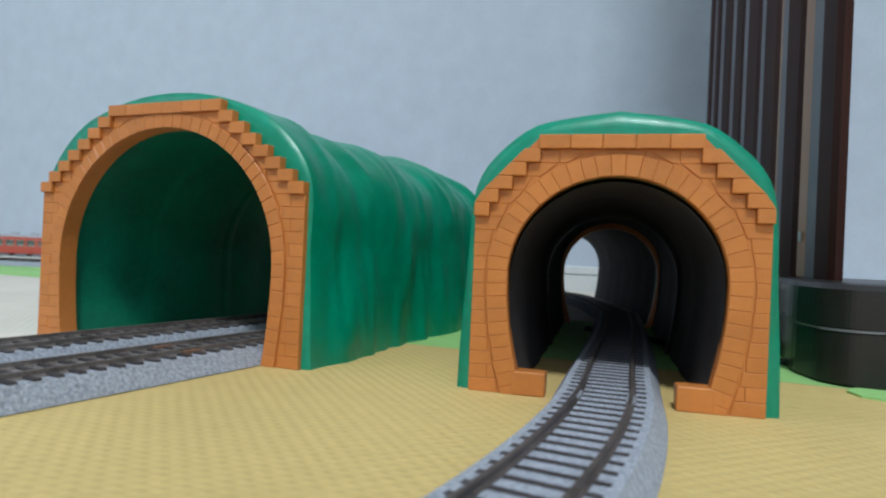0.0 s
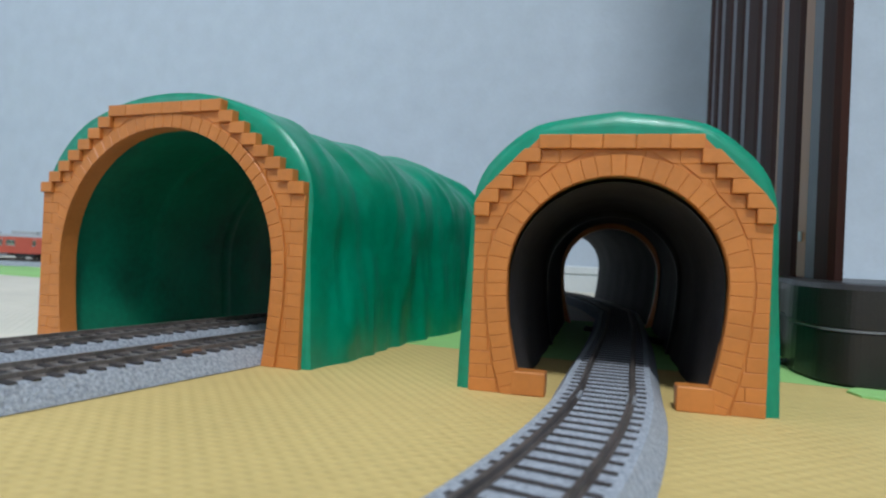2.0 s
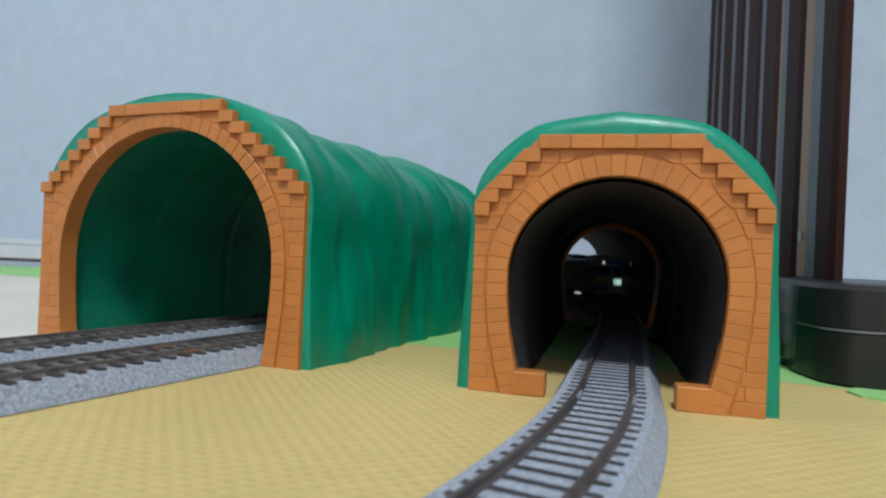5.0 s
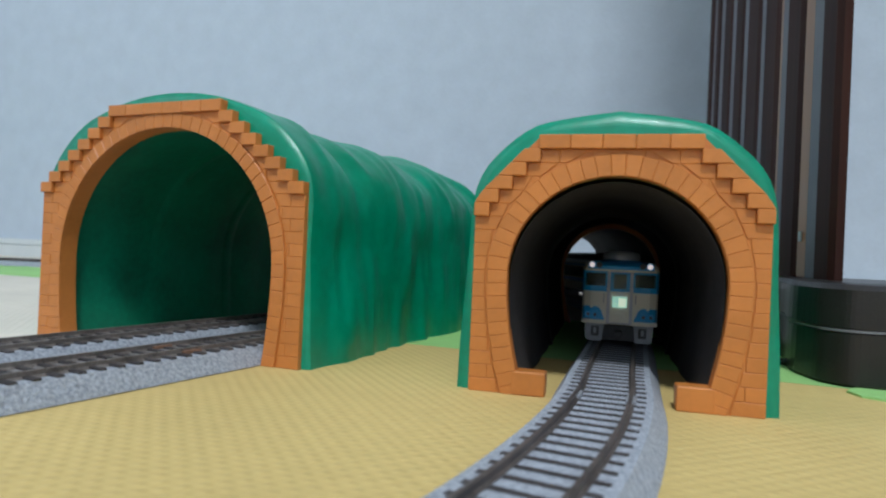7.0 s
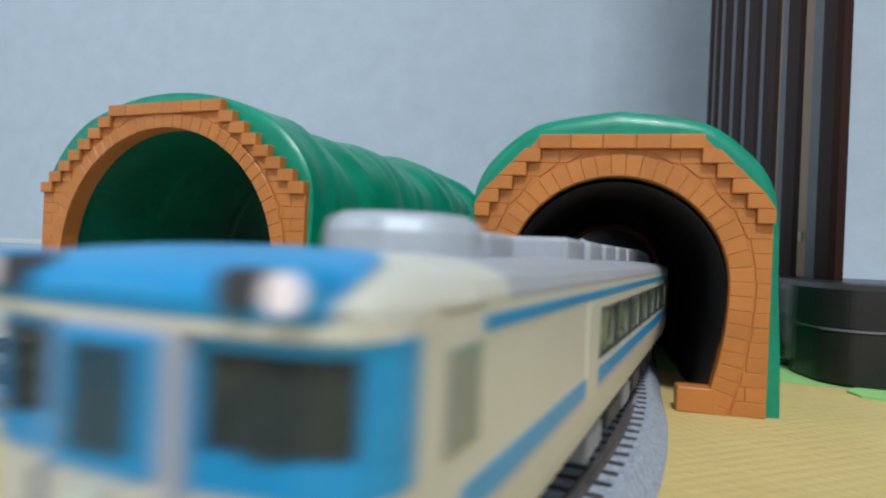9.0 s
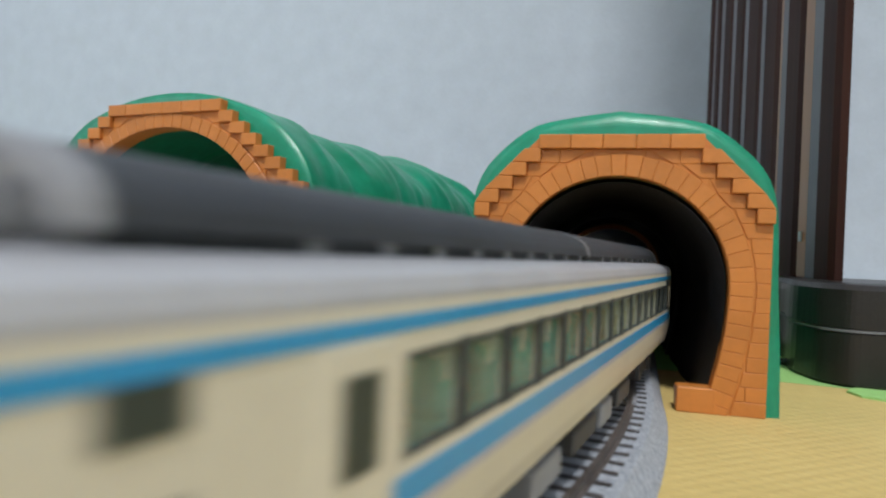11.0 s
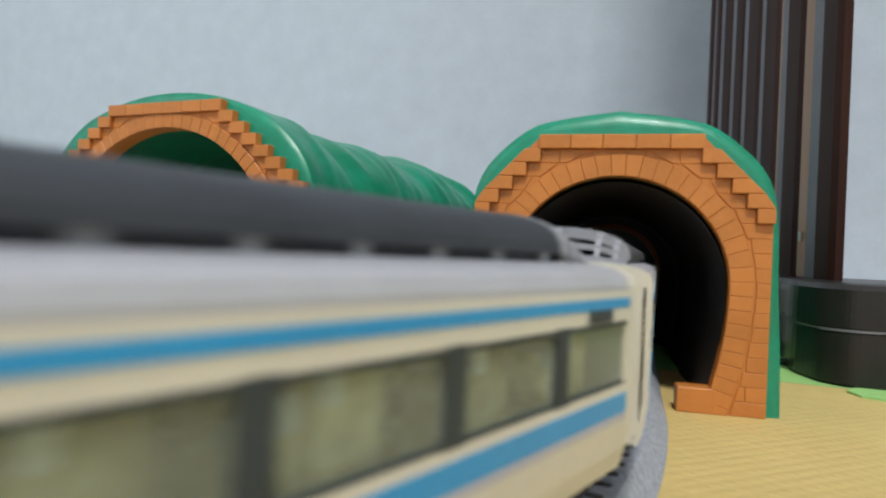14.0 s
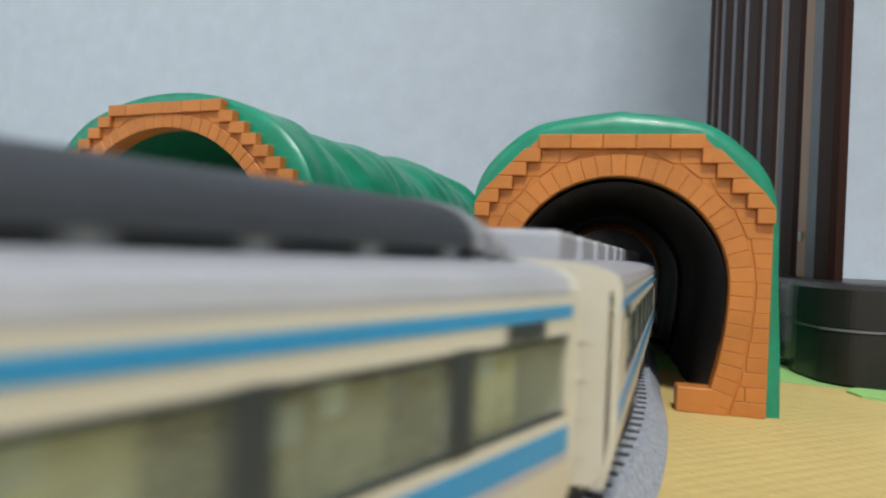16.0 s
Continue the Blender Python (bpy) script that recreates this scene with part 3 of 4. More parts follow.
R_ARCH = horseshoe(0.0222, 0.0255, 0.0472, 0.0178)
R_HILL = outline_points([(0.033, 0.0), (0.0326, 0.0123), (0.0317, 0.0265), (0.031, 0.0409), (0.0291, 0.0481), (0.0244, 0.0538), (0.0178, 0.0584), (0.0097, 0.0603), (0.0, 0.0616)])
R_INNER = horseshoe(0.0218, 0.0250, 0.0462, 0.0190)
L_ARCH = horseshoe(0.0372, 0.0240, 0.0597, 0.0352)
L_HILL = outline_points([(0.0486, 0.0), (0.0476, 0.0151), (0.0468, 0.0302), (0.0468, 0.0424), (0.0435, 0.052), (0.034, 0.0615), (0.021, 0.0666), (0.0099, 0.0691), (0.0, 0.0698)])
L_INNER = horseshoe(0.0385, 0.0240, 0.0607, 0.0372)

right_m = pose(0.03563, 0.13125, 0, 0, 0, -math.degrees(0.25342))
rt = tunnel(right_m, "green toy hill tunnel with an orange brick portal and black lining", R_HILL, R_INNER, 0.163, 3.1, (0.02985, 0.0420, 0.0557, 0.01645), M_BLACK, (0.083,))
portal(rt, 0.02985, 0.0420, 0.0557, 0.01645, R_ARCH, 0.0045, 45, 0.00295, False, 0.0030, feet=((-0.0205, -0.0131, 0.0051), (0.0131, 0.0205, 0.0051)))
rear = bmesh.new()
loft(rear, [[(x * k, y, z * k) for x, z in R_ARCH] for k, y in ((1.0, 0.1612), (0.93, 0.1612), (0.93, 0.1665), (1.12, 0.1665))])
part("rear_portal", rear, M_ORANGE, rt, "orange plastic rear portal rim")
second_m = pose(0.0770, 0.2930, 0, 0, 0, -math.degrees(0.060))
st = tunnel(second_m, "green toy hill tunnel further along the curved track", R_HILL, R_INNER, 0.145, 9.4, None, M_BLACK, ())
left_m = pose(-0.07576, 0.16902, 0, 0, 0, -math.degrees(0.39146))
lt = tunnel(left_m, "wide green toy hill tunnel with a stepped orange brick portal", L_HILL, L_INNER, 0.142, 21.7, (0.0459, 0.0456, 0.0663, 0.0198), M_GREEN_SHADE, (0.035, 0.07, 0.105))
portal(lt, 0.0459, 0.0456, 0.0663, 0.0198, L_ARCH, 0.0038, 52, 0.0030, True, 0.0046)

# ---- screen of slats by the side wall, and the base ----


def slat_screen():
    t = empty("slat_screen", Matrix())
    tagged(t, "tall dark brown wooden slat screen with grey edge strips", "screen")
    d = Vector((0.283, 0.959))
    start = Vector((0.1236, 0.2150))
    m = Matrix.Translation((start.x, start.y, 0.0266)) @ Matrix.Rotation(math.atan2(d.y, d.x), 4, "Z")
    slats = [(-0.0310, -0.0108), (0.0128, 0.0400), (0.0539, 0.0878), (0.0965, 0.1367), (0.1483, 0.1811), (0.1959, 0.2349), (0.2540, 0.2783), (0.2973, 0.3220), (0.3445, 0.3588)]
    strips = [(-0.0108, 0.0005), (0.0400, 0.0495), (0.0878, 0.0965), (0.1367, 0.1483), (0.1811, 0.1959), (0.2349, 0.2540), (0.2783, 0.2973), (0.3220, 0.3445)]
    for a, b in slats:
        pr = [(a, -0.0022), (b, -0.0022), (b, 0.0), (b - 0.15 * (b - a), 0.0012), (a + 0.15 * (b - a), 0.0012), (a, 0.0)]
        part("slat", prism(bmesh.new(), pr, "z", 0, 1.5), M_WOOD, t).matrix_basis = m
    for a, b in strips:
        part("edge_strip", nbox(a + 0.0001, b - 0.0001, -0.0024, 0.0004, 0, 1.5), M_GAP, t, "grey satin strip").matrix_basis = m
    for a, b in ((0.0007, 0.0126), (0.0497, 0.0537)):
        part("honey_strip", nbox(a, b, -0.0030, 0.0003, 0.0, 1.5, bevel=0.0005), M_WOODLIGHT, t, "honey-coloured wooden strip").matrix_basis = m
    part("strip_cap", disc(bmesh.new(), (0.0062, 0.0008), 0.0007, "z", (0.0125, 0.0160), 16), M_SILVER, t, "small silver end cap").matrix_basis = m
    return t


slat_screen()


def stand_base():
    t = empty("stand_base", Matrix.Translation((0.158, 0.205, 0)))
    tagged(t, "dark brown plastic base with chamfered corners and a pale seam", "stand base")
    shape = [(0.1155, 0.212), (0.1020, 0.186), (0.1000, 0.170), (0.1008, 0.1655), (0.1035, 0.1610), (0.108, 0.1588), (0.128, 0.1585), (0.186, 0.166), (0.210, 0.180), (0.216, 0.205), (0.214, 0.246), (0.200, 0.252), (0.130, 0.252), (0.120, 0.240)]
    for _ in range(2):                 # round the corners off
        shape = [tuple(a[k] * (1 - w) + b[k] * w for k in (0, 1)) for a, b in zip(shape, shape[1:] + shape[:1]) for w in (0.25, 0.75)]

    def outline(inset):
        return [((x - 0.158) * (1 - inset / 0.052), (y - 0.205) * (1 - inset / 0.045)) for x, y in shape]
    lower = [[(x, y, z) for x, y in outline(g)] for z, g in ((0.0, 0.0006), (0.0008, 0.0), (0.0136, 0.0003), (0.0142, 0.0010))]
    part("lower_shell", loft(bmesh.new(), lower, True), M_POT, t)
    seam = [[(x, y, z) for x, y in outline(0.0001)] for z in (0.0140, 0.0147)]
    part("seam", loft(bmesh.new(), seam, True), M_GAP, t, "thin pale seam")
    upper = [[(x, y, z) for x, y in outline(g)] for z, g in ((0.0145, 0.0008), (0.0150, 0.0), (0.0248, 0.0003), (0.0262, 0.0014), (0.0266, 0.0030))]
    part("upper_shell", loft(bmesh.new(), upper, True), M_POT, t)
    part("top_plate", prism(bmesh.new(), outline(0.0029), "z", 0.0254, 0.0266), M_POT, t)
    hs = part("rear_housing", nbox(-0.0545, -0.030, 0.010, 0.044, 0.0030, 0.0250, bevel=0.002), M_HOUSING, t, "pale glossy rear housing")
    hs.matrix_basis = Matrix.Translation((0.003, 0.004, 0))
    return t


stand_base()
cb = bpy.data.curves.new("power_cable", "CURVE")
cb.dimensions, cb.bevel_depth, cb.bevel_resolution = "3D", 0.0011, 3
sp = cb.splines.new("POLY")
cpts = spline([(0.060, 0.26), (0.080, 0.226), (0.094, 0.204), (0.107, 0.19)], 0.004)
sp.points.add(len(cpts) - 1)
for q, p in zip(sp.points, cpts):
    q.co = (p.x, p.y, 0.0012, 1)
cable = new("power_cable", cb)
cb.materials.append(M_CABLE)
tagged(cable, "thin black power cable on the green mat", "cable")

# ---- trains ----


def shell(bm, hw, z0, z1, x0, x1, openings, wz0, wz1, th=0.0006, tuck=0.0):
    """Both side walls with window openings (x0, x1 pairs), drawn in by tuck at the foot, and the floor."""
    for sgn in (-1, 1):
        y0, y1 = sorted((sgn * hw, sgn * (hw - th)))
        zk = z0 + 0.55 * (wz0 - z0)
        foot = [(sgn * hw, wz0), (sgn * hw, zk), (sgn * (hw - tuck * 0.35), z0 + 0.25 * (wz0 - z0)), (sgn * (hw - tuck), z0),
                (sgn * (hw - tuck - th), z0), (sgn * (hw - tuck * 0.35 - th), z0 + 0.25 * (wz0 - z0)), (sgn * (hw - th), zk), (sgn * (hw - th), wz0)]
        prism(bm, foot, "x", x0, x1)
        box(bm, x0, x1, y0, y1, wz1, z1)
        x = x0
        for a, b in openings:
            if a - x > 1e-6:
                box(bm, x, a, y0, y1, wz0, wz1)
            x = b
        if x1 - x > 1e-6:
            box(bm, x, x1, y0, y1, wz0, wz1)
    box(bm, x0, x1, -hw + th + tuck, hw - th - tuck, z0, z0 + 0.0006)
    return bm


def roof_profile(hw, ze, zt, n=10):
    pts_ = [(hw, ze), (hw, ze + 0.0004)]
    for k in range(1, n):
        a = math.pi * k / n
        c = math.cos(a)
        pts_.append((hw * math.copysign(abs(c) ** 0.6, c), ze + 0.0004 + (zt - ze - 0.0004) * math.sin(a) ** 0.75))
    pts_ += [(-hw, ze + 0.0004), (-hw, ze)]
    return pts_


def wheels(parent, x, gear):
    """A bogie: side frames, springs, four wheels."""
    b = part("bogie", nbox(-0.0100, 0.0100, -0.0035, 0.0035, 0.0030, 0.0048, bevel=0.0003), gear, parent)
    b.matrix_basis = Matrix.Translation((x, 0, 0))
    for sgn in (-1, 1):
        fr = bmesh.new()
        prism(fr, [(-0.0100, 0.0036), (-0.0085, 0.0022), (-0.003, 0.0016), (0.003, 0.0016), (0.0085, 0.0022), (0.0100, 0.0036), (0.0085, 0.0046), (-0.0085, 0.0046)], "y", sgn * 0.0066, sgn * 0.0078)
        for q in (-0.007, 0.007):
            box(fr, q - 0.0014, q + 0.0014, sgn * 0.0066 if sgn > 0 else sgn * 0.0085, sgn * 0.0085 if sgn > 0 else sgn * 0.0066, 0.0016, 0.0042)
        part("side_frame", fr, gear, b)
        for q in (-0.007, 0.007):
            w = disc(bmesh.new(), (q, 0.0029), 0.0029, "y", sorted((sgn * 0.0040, sgn * 0.0053)), 18)
            part("wheel", w, M_RAIL, b)


BW = 0.0105
BZ0, BWZ0, BWZ1, BZE, BZT = 0.0062, 0.0138, 0.0191, 0.0216, 0.0240


def side_stripes(parent, hw, x0, x1, bands, mat, label):
    for z0, z1 in bands:
        for sgn in (-1, 1):
            y0, y1 = sorted((sgn * (hw - 0.0001), sgn * (hw + 0.00008)))
            part("stripe", nbox(x0, x1, y0, y1, z0, z1), mat, parent, label)


def fence_radiator(parent, x0, x1):
    """The long raised roof radiator: arched dark hood sections on blocks, pale rims between them, an open stepped frame at both ends."""
    base, hw, zt = BZT - 0.0008, 0.0078, 0.0276

    def prof(k, dz=0.0):
        return [(hw * k * math.copysign(abs(math.cos(a)) ** 0.85, math.cos(a)), base + 0.0012 + dz + (zt - base - 0.0012) * k * math.sin(a) ** 0.8) for a in [math.pi * i / 16 for i in range(17)]]
    n_sec = 2
    L = (x1 - x0 - 0.012) / n_sec
    for q in range(n_sec):
        a, b = x0 + 0.006 + q * L, x0 + 0.006 + (q + 1) * L - 0.0008
        bm = bmesh.new()
        top = [[(x, y, z) for y, z in prof(1.0)] for x in (a, b)]
        low = [[(x, y, z - 0.0009) for y, z in prof(0.93)] for x in (b, a)]
        loft(bm, [top[0], top[1], low[0], low[1], top[0]])
        hood = part("radiator_hood", bm, M_RADIATOR, parent, "dark grey arched roof radiator hood")
        n = int((b - a) / 0.0066)
        for i in range(n):
            x = a + 0.0012 + i * 0.0066
            for sgn in (-1, 1):
                y0, y1 = sorted((sgn * 0.0052, sgn * 0.0074))
                part("support_block", nbox(x, x + 0.0013, y0, y1, base - 0.0006, base + 0.0016), M_SKIRT, hood)
            part("fan_core", nbox(x, x + 0.0046, -0.0036, 0.0036, base - 0.0004, base + 0.0016), M_UNDER, hood)
        for x in ((a - 0.0004, b + 0.0004) if q in (0, n_sec - 1) else (b + 0.0004,)):
            rim = bmesh.new()
            loft(rim, [[(x - 0.0004, y, z) for y, z in prof(1.015)], [(x + 0.0004, y, z) for y, z in prof(1.015)], [(x + 0.0004, y, z - 0.0005) for y, z in prof(0.95)], [(x - 0.0004, y, z - 0.0005) for y, z in prof(0.95)], [(x - 0.0004, y, z) for y, z in prof(1.015)]])
            part("rim", rim, M_FRAME, parent, "grey hood rim")
    for xe, s_ in ((x0 + 0.006, -1), (x1 - 0.006, 1)):
        arches = [(0.0007, 1.0), (0.0024, 0.86), (0.0040, 0.60), (0.0052, 0.30)]
        fr = bmesh.new()
        for dx, k in arches:
            x = xe + s_ * dx
            up = [(y, base + (z - base) * k) for y, z in prof(1.0)]
            lo = [(y * 0.93, z - 0.0006) for y, z in up]
            loft(fr, [[(x - 0.0003, y, z) for y, z in up], [(x + 0.0003, y, z) for y, z in up], [(x + 0.0003, y, z) for y, z in lo], [(x - 0.0003, y, z) for y, z in lo], [(x - 0.0003, y, z) for y, z in up]])
        for i in (3, 5, 8, 11, 13):
            y, z = prof(1.0)[i]
            for (d0, k0), (d1, k1) in zip(arches, arches[1:]):
                za, zb = base + (z - base) * k0, base + (z - base) * k1
                prism(fr, [(xe + s_ * d0, za), (xe + s_ * d1, zb), (xe + s_ * d1, zb - 0.0005), (xe + s_ * d0, za - 0.0005)], "y", y * 0.985 - 0.0003, y * 0.985 + 0.0003)
        part("end_frame", fr, M_FRAME, parent, "grey open end frame of stepped arches")


def roof_box(parent, name, x0, x1, hw, z0, z1, mat, label=""):
    return part(name, nbox(x0, x1, -hw, hw, z0, z1, bevel=0.0006), mat, parent, label)


CAR_L = 0.1513
PITCHES = {"cab": 0.0136, "mid": 0.0127, "narrow": 0.0079}


def blue_car(kind, seat_mat=None, seat_label="tan seat"):
    """A cream and blue express car; kind: 'cab' with the driving end at +x, or 'mid'."""
    t = empty("express_car", Matrix())
    lab = "cream express driving car with blue brow, stripes and lit headlights" if kind == "cab" else "cream express coach with blue stripes and long roof radiator"
    tagged(t, lab, "model train car", "cars of the cream and blue train")
    x0, x1 = -CAR_L / 2, CAR_L / 2 - (0.0022 if kind == "cab" else 0)
    n_w = 7 if kind == "cab" else 16 if seat_mat else 10
    wp = PITCHES["narrow" if seat_mat else kind]
    gap = 0.0011 if seat_mat else 0.0016
    start = x0 + (0.0088 if kind == "cab" else 0.0016)
    ops = [(start + i * wp, start + i * wp + wp - gap) for i in range(n_w)]
    if kind == "mid" and not seat_mat:
        ops.append((start + n_w * wp, start + n_w * wp + 0.0072))     # the dark vestibule window
    body = part("body", shell(bmesh.new(), BW, BZ0, BZE, x0, x1 - (0.0014 if kind == "cab" else 0), ops, BWZ0, BWZ1, tuck=0.0008), M_CREAM, t, "cream body sides")
    part("end_wall", nbox(x0, x0 + 0.0007, -BW + 0.0009, BW - 0.0009, BZ0 + 0.0006, BZE), M_CREAM, body)
    if kind == "mid":
        part("end_wall", nbox(x1 - 0.0007, x1, -BW + 0.0009, BW - 0.0009, BZ0 + 0.0006, BZE), M_CREAM, body)
    bands = ((0.0114, 0.0130), (0.0202, 0.0210))
    side_stripes(body, BW, x0 + 0.0012, x1 - (0.008 if kind == "cab" else 0.0012), bands[:1], M_BLUE, "blue stripe")
    side_stripes(body, BW, x0 + 0.0012, x1 - (0.0105 if kind == "cab" else 0.0012), bands[1:], M_BLUE, "blue stripe")
    side_stripes(body, BW, x0 + 0.0012, x1 - (0.008 if kind == "cab" else 0.0012), ((0.0108, 0.01135),), M_GREYBAND, "thin lavender-grey line below the stripe")
    # the window band
    for a, b in ops:
        for sgn in (-1, 1):
            y0, y1 = sorted((sgn * (BW - 0.00045), sgn * (BW - 0.00025)))
            p = part("pane", nbox(a, b, y0, y1, BWZ0, BWZ1), M_PANEDARK if (seat_mat and a < x0 + 0.020) or (kind == "mid" and not seat_mat and a > x0 + 0.125) else M_PANE, body)
            p.visible_shadow = False
    # dark pillars between the panes
    for (a, b), (c, d) in zip(ops, ops[1:]):
        for sgn in (-1, 1):
            y0, y1 = sorted((sgn * (BW - 0.0002), sgn * (BW + 0.00006)))
            part("window_pillar", nbox(b - 0.0002, c + 0.0002, y0, y1, BWZ0 - 0.0001, BWZ1 + 0.0001), M_DARK, body, "dark window pillar")
    # seats and aisle inside
    for i, (a, b) in enumerate(ops):
        for sgn in (-1, 1):
            if b - a < 0.0075 and not seat_mat:
                continue
            teal, dim = seat_mat is not None and i >= 8, seat_mat is not None and i < 3
            cloth = M_DARK if dim else seat_mat if teal else M_SEAT
            y0, y1 = sorted((sgn * 0.0018, sgn * 0.0095))
            inner_y = sorted((sgn * 0.0040, sgn * 0.0078))
            part("seat", nbox(a + 0.0010, b - 0.0010, y0, y1, 0.0075, 0.0130, bevel=0.0006), cloth, body, "dark seat" if dim else seat_label if teal else "tan seat")
            part("backrest", nbox(a + 0.0014, (a + b) / 2 + 0.0010, *inner_y, 0.0128, 0.0181, bevel=0.0008), cloth, body)
            part("backrest", nbox((a + b) / 2 + 0.0018, b - 0.0020, *inner_y, 0.0128, 0.0173, bevel=0.0008), cloth, body)
            if not dim:
                for xa, zc in (((a + b) / 2 - 0.0006, 0.0181), (b - 0.0034, 0.0173)):
                    part("headrest_cover", nbox(xa, xa + 0.0013, *sorted((sgn * 0.0046, sgn * 0.0080)), zc - 0.0016, zc + 0.0002, bevel=0.0002), M_COVER, body, "white headrest cover")
            fb = bmesh.new()
            fy = sorted((sgn * (BW - 0.0005), sgn * (BW + 0.00004)))
            box(fb, a, b, *fy, BWZ1 - 0.00035, BWZ1)
            box(fb, a, b, *fy, BWZ0, BWZ0 + 0.0002)
            part("window_frame", fb, M_DARK, body, "thin dark window frame")
    roof = part("roof", prism(bmesh.new(), roof_profile(BW, BZE, BZT), "x", x0 + 0.0016, x1 - (0.0145 if kind == "cab" else 0.0016)), M_ROOF, t, "grey rounded roof")
    part("roof_end", prism(bmesh.new(), roof_profile(BW, BZE, BZT - 0.0001), "x", x0, x0 + 0.0016), M_CREAM, roof)
    if kind == "mid":
        part("roof_end", prism(bmesh.new(), roof_profile(BW, BZE, BZT - 0.0001), "x", x1 - 0.0016, x1), M_CREAM, roof)
        fence_radiator(roof, x0 + 0.003, x1 - 0.003)
    else:
        part("roof_end", prism(bmesh.new(), roof_profile(BW, BZE, BZT), "x", x1 - 0.0145, x1 - 0.0100), M_CREAM, roof, "cream roof band behind the brow")
        dome = [[(x1 - 0.0218 + r * math.cos(2 * math.pi * k / 28), r * math.sin(2 * math.pi * k / 28), z) for k in range(28)] for r, z in ((0.0058, BZT - 0.0012), (0.0058, 0.0254), (0.0055, 0.0262), (0.0046, 0.0267), (0.0025, 0.0268), (0.0005, 0.0268))]
        part("roof_dome", loft(bmesh.new(), dome, True), M_SILVER, roof, "silver round ventilator housing")
        roof_box(roof, "intake", x1 - 0.038, x1 - 0.0300, 0.0036, BZT - 0.0005, 0.0260, M_ROOF)
        for i in range(6):
            roof_box(roof, "air_conditioner", x0 + 0.006 + i * 0.0150, x0 + 0.0170 + i * 0.0150, 0.0046, BZT - 0.0006, 0.0266, M_ROOF, "grey roof cooling unit")
    # door, small windows and sign
    xd = ops[-1][1] + 0.0010
    for sgn in (-1, 1):
        def proud(o0, o1):
            return sorted((sgn * (BW + o0), sgn * (BW + o1)))
        if kind == "cab" or seat_mat:
            part("door", nbox(xd, xd + 0.0062, *proud(-0.0001, 0.00014), 0.0104, 0.0200, bevel=0.0001), M_CREAM, body)
        if seat_mat:
            part("door_window", nbox(xd + 0.0016, xd + 0.0046, *proud(0.0001, 0.0002), 0.0143, 0.0187), M_PANEDARK, body)
        if kind == "mid":
            for z in (0.0185, 0.0148):
                part("small_window", nbox(x0 + 0.1405, x0 + 0.1435, *proud(-0.0001, 0.00012), z, z + 0.0017), M_PANEDARK, body, "small dark side window")
        part("side_sign", nbox(x0 + 0.0050, x0 + 0.0094, *proud(-0.0001, 0.00015), 0.0192, 0.02015), M_DARK, body, "dark destination sign")
    for xa, xb in ((x0 - 0.00014, x0), (x1, x1 + 0.00014)) if kind == "mid" else ((x0 - 0.00014, x0),):
        for sgn in (-1, 1):
            for i in range(4):
                part("step_ledge", nbox(xa, xb, sgn * 0.0072 - 0.0009, sgn * 0.0072 + 0.0009, 0.0085 + i * 0.0030, 0.00875 + i * 0.0030), M_CREAM, body)
    part("gangway", nbox(x0 - 0.0022, x0, -0.0042, 0.0042, 0.0050, 0.0208, bevel=0.0004), M_DARK, body, "dark gangway bellows")
    if kind == "mid":
        part("gangway", nbox(x1, x1 + 0.0022, -0.0042, 0.0042, 0.0050, 0.0208, bevel=0.0004), M_DARK, body, "dark gangway bellows")
    # underframe
    part("underframe", nbox(x0 + 0.002, x1 - 0.004, -0.0060, 0.0060, 0.0040, 0.0047), M_UNDER, t)
    for i, (c, w, h_) in enumerate(((-0.024, 0.011, 0.0020), (-0.010, 0.008, 0.0017), (0.003, 0.012, 0.0021), (0.019, 0.010, 0.0018))):
        for sgn in (-1, 1):
            y0, y1 = sorted((sgn * 0.0045, sgn * 0.0092))
            part("equipment_box", nbox(c - w / 2, c + w / 2, y0, y1, h_, 0.0047, bevel=0.0003), M_SKIRT if i % 2 else M_UNDER, t)
    for x in (-0.0535, 0.0535):
        wheels(t, x, M_UNDER)
    if kind == "cab":
        cab_front(t, x1)
    return t


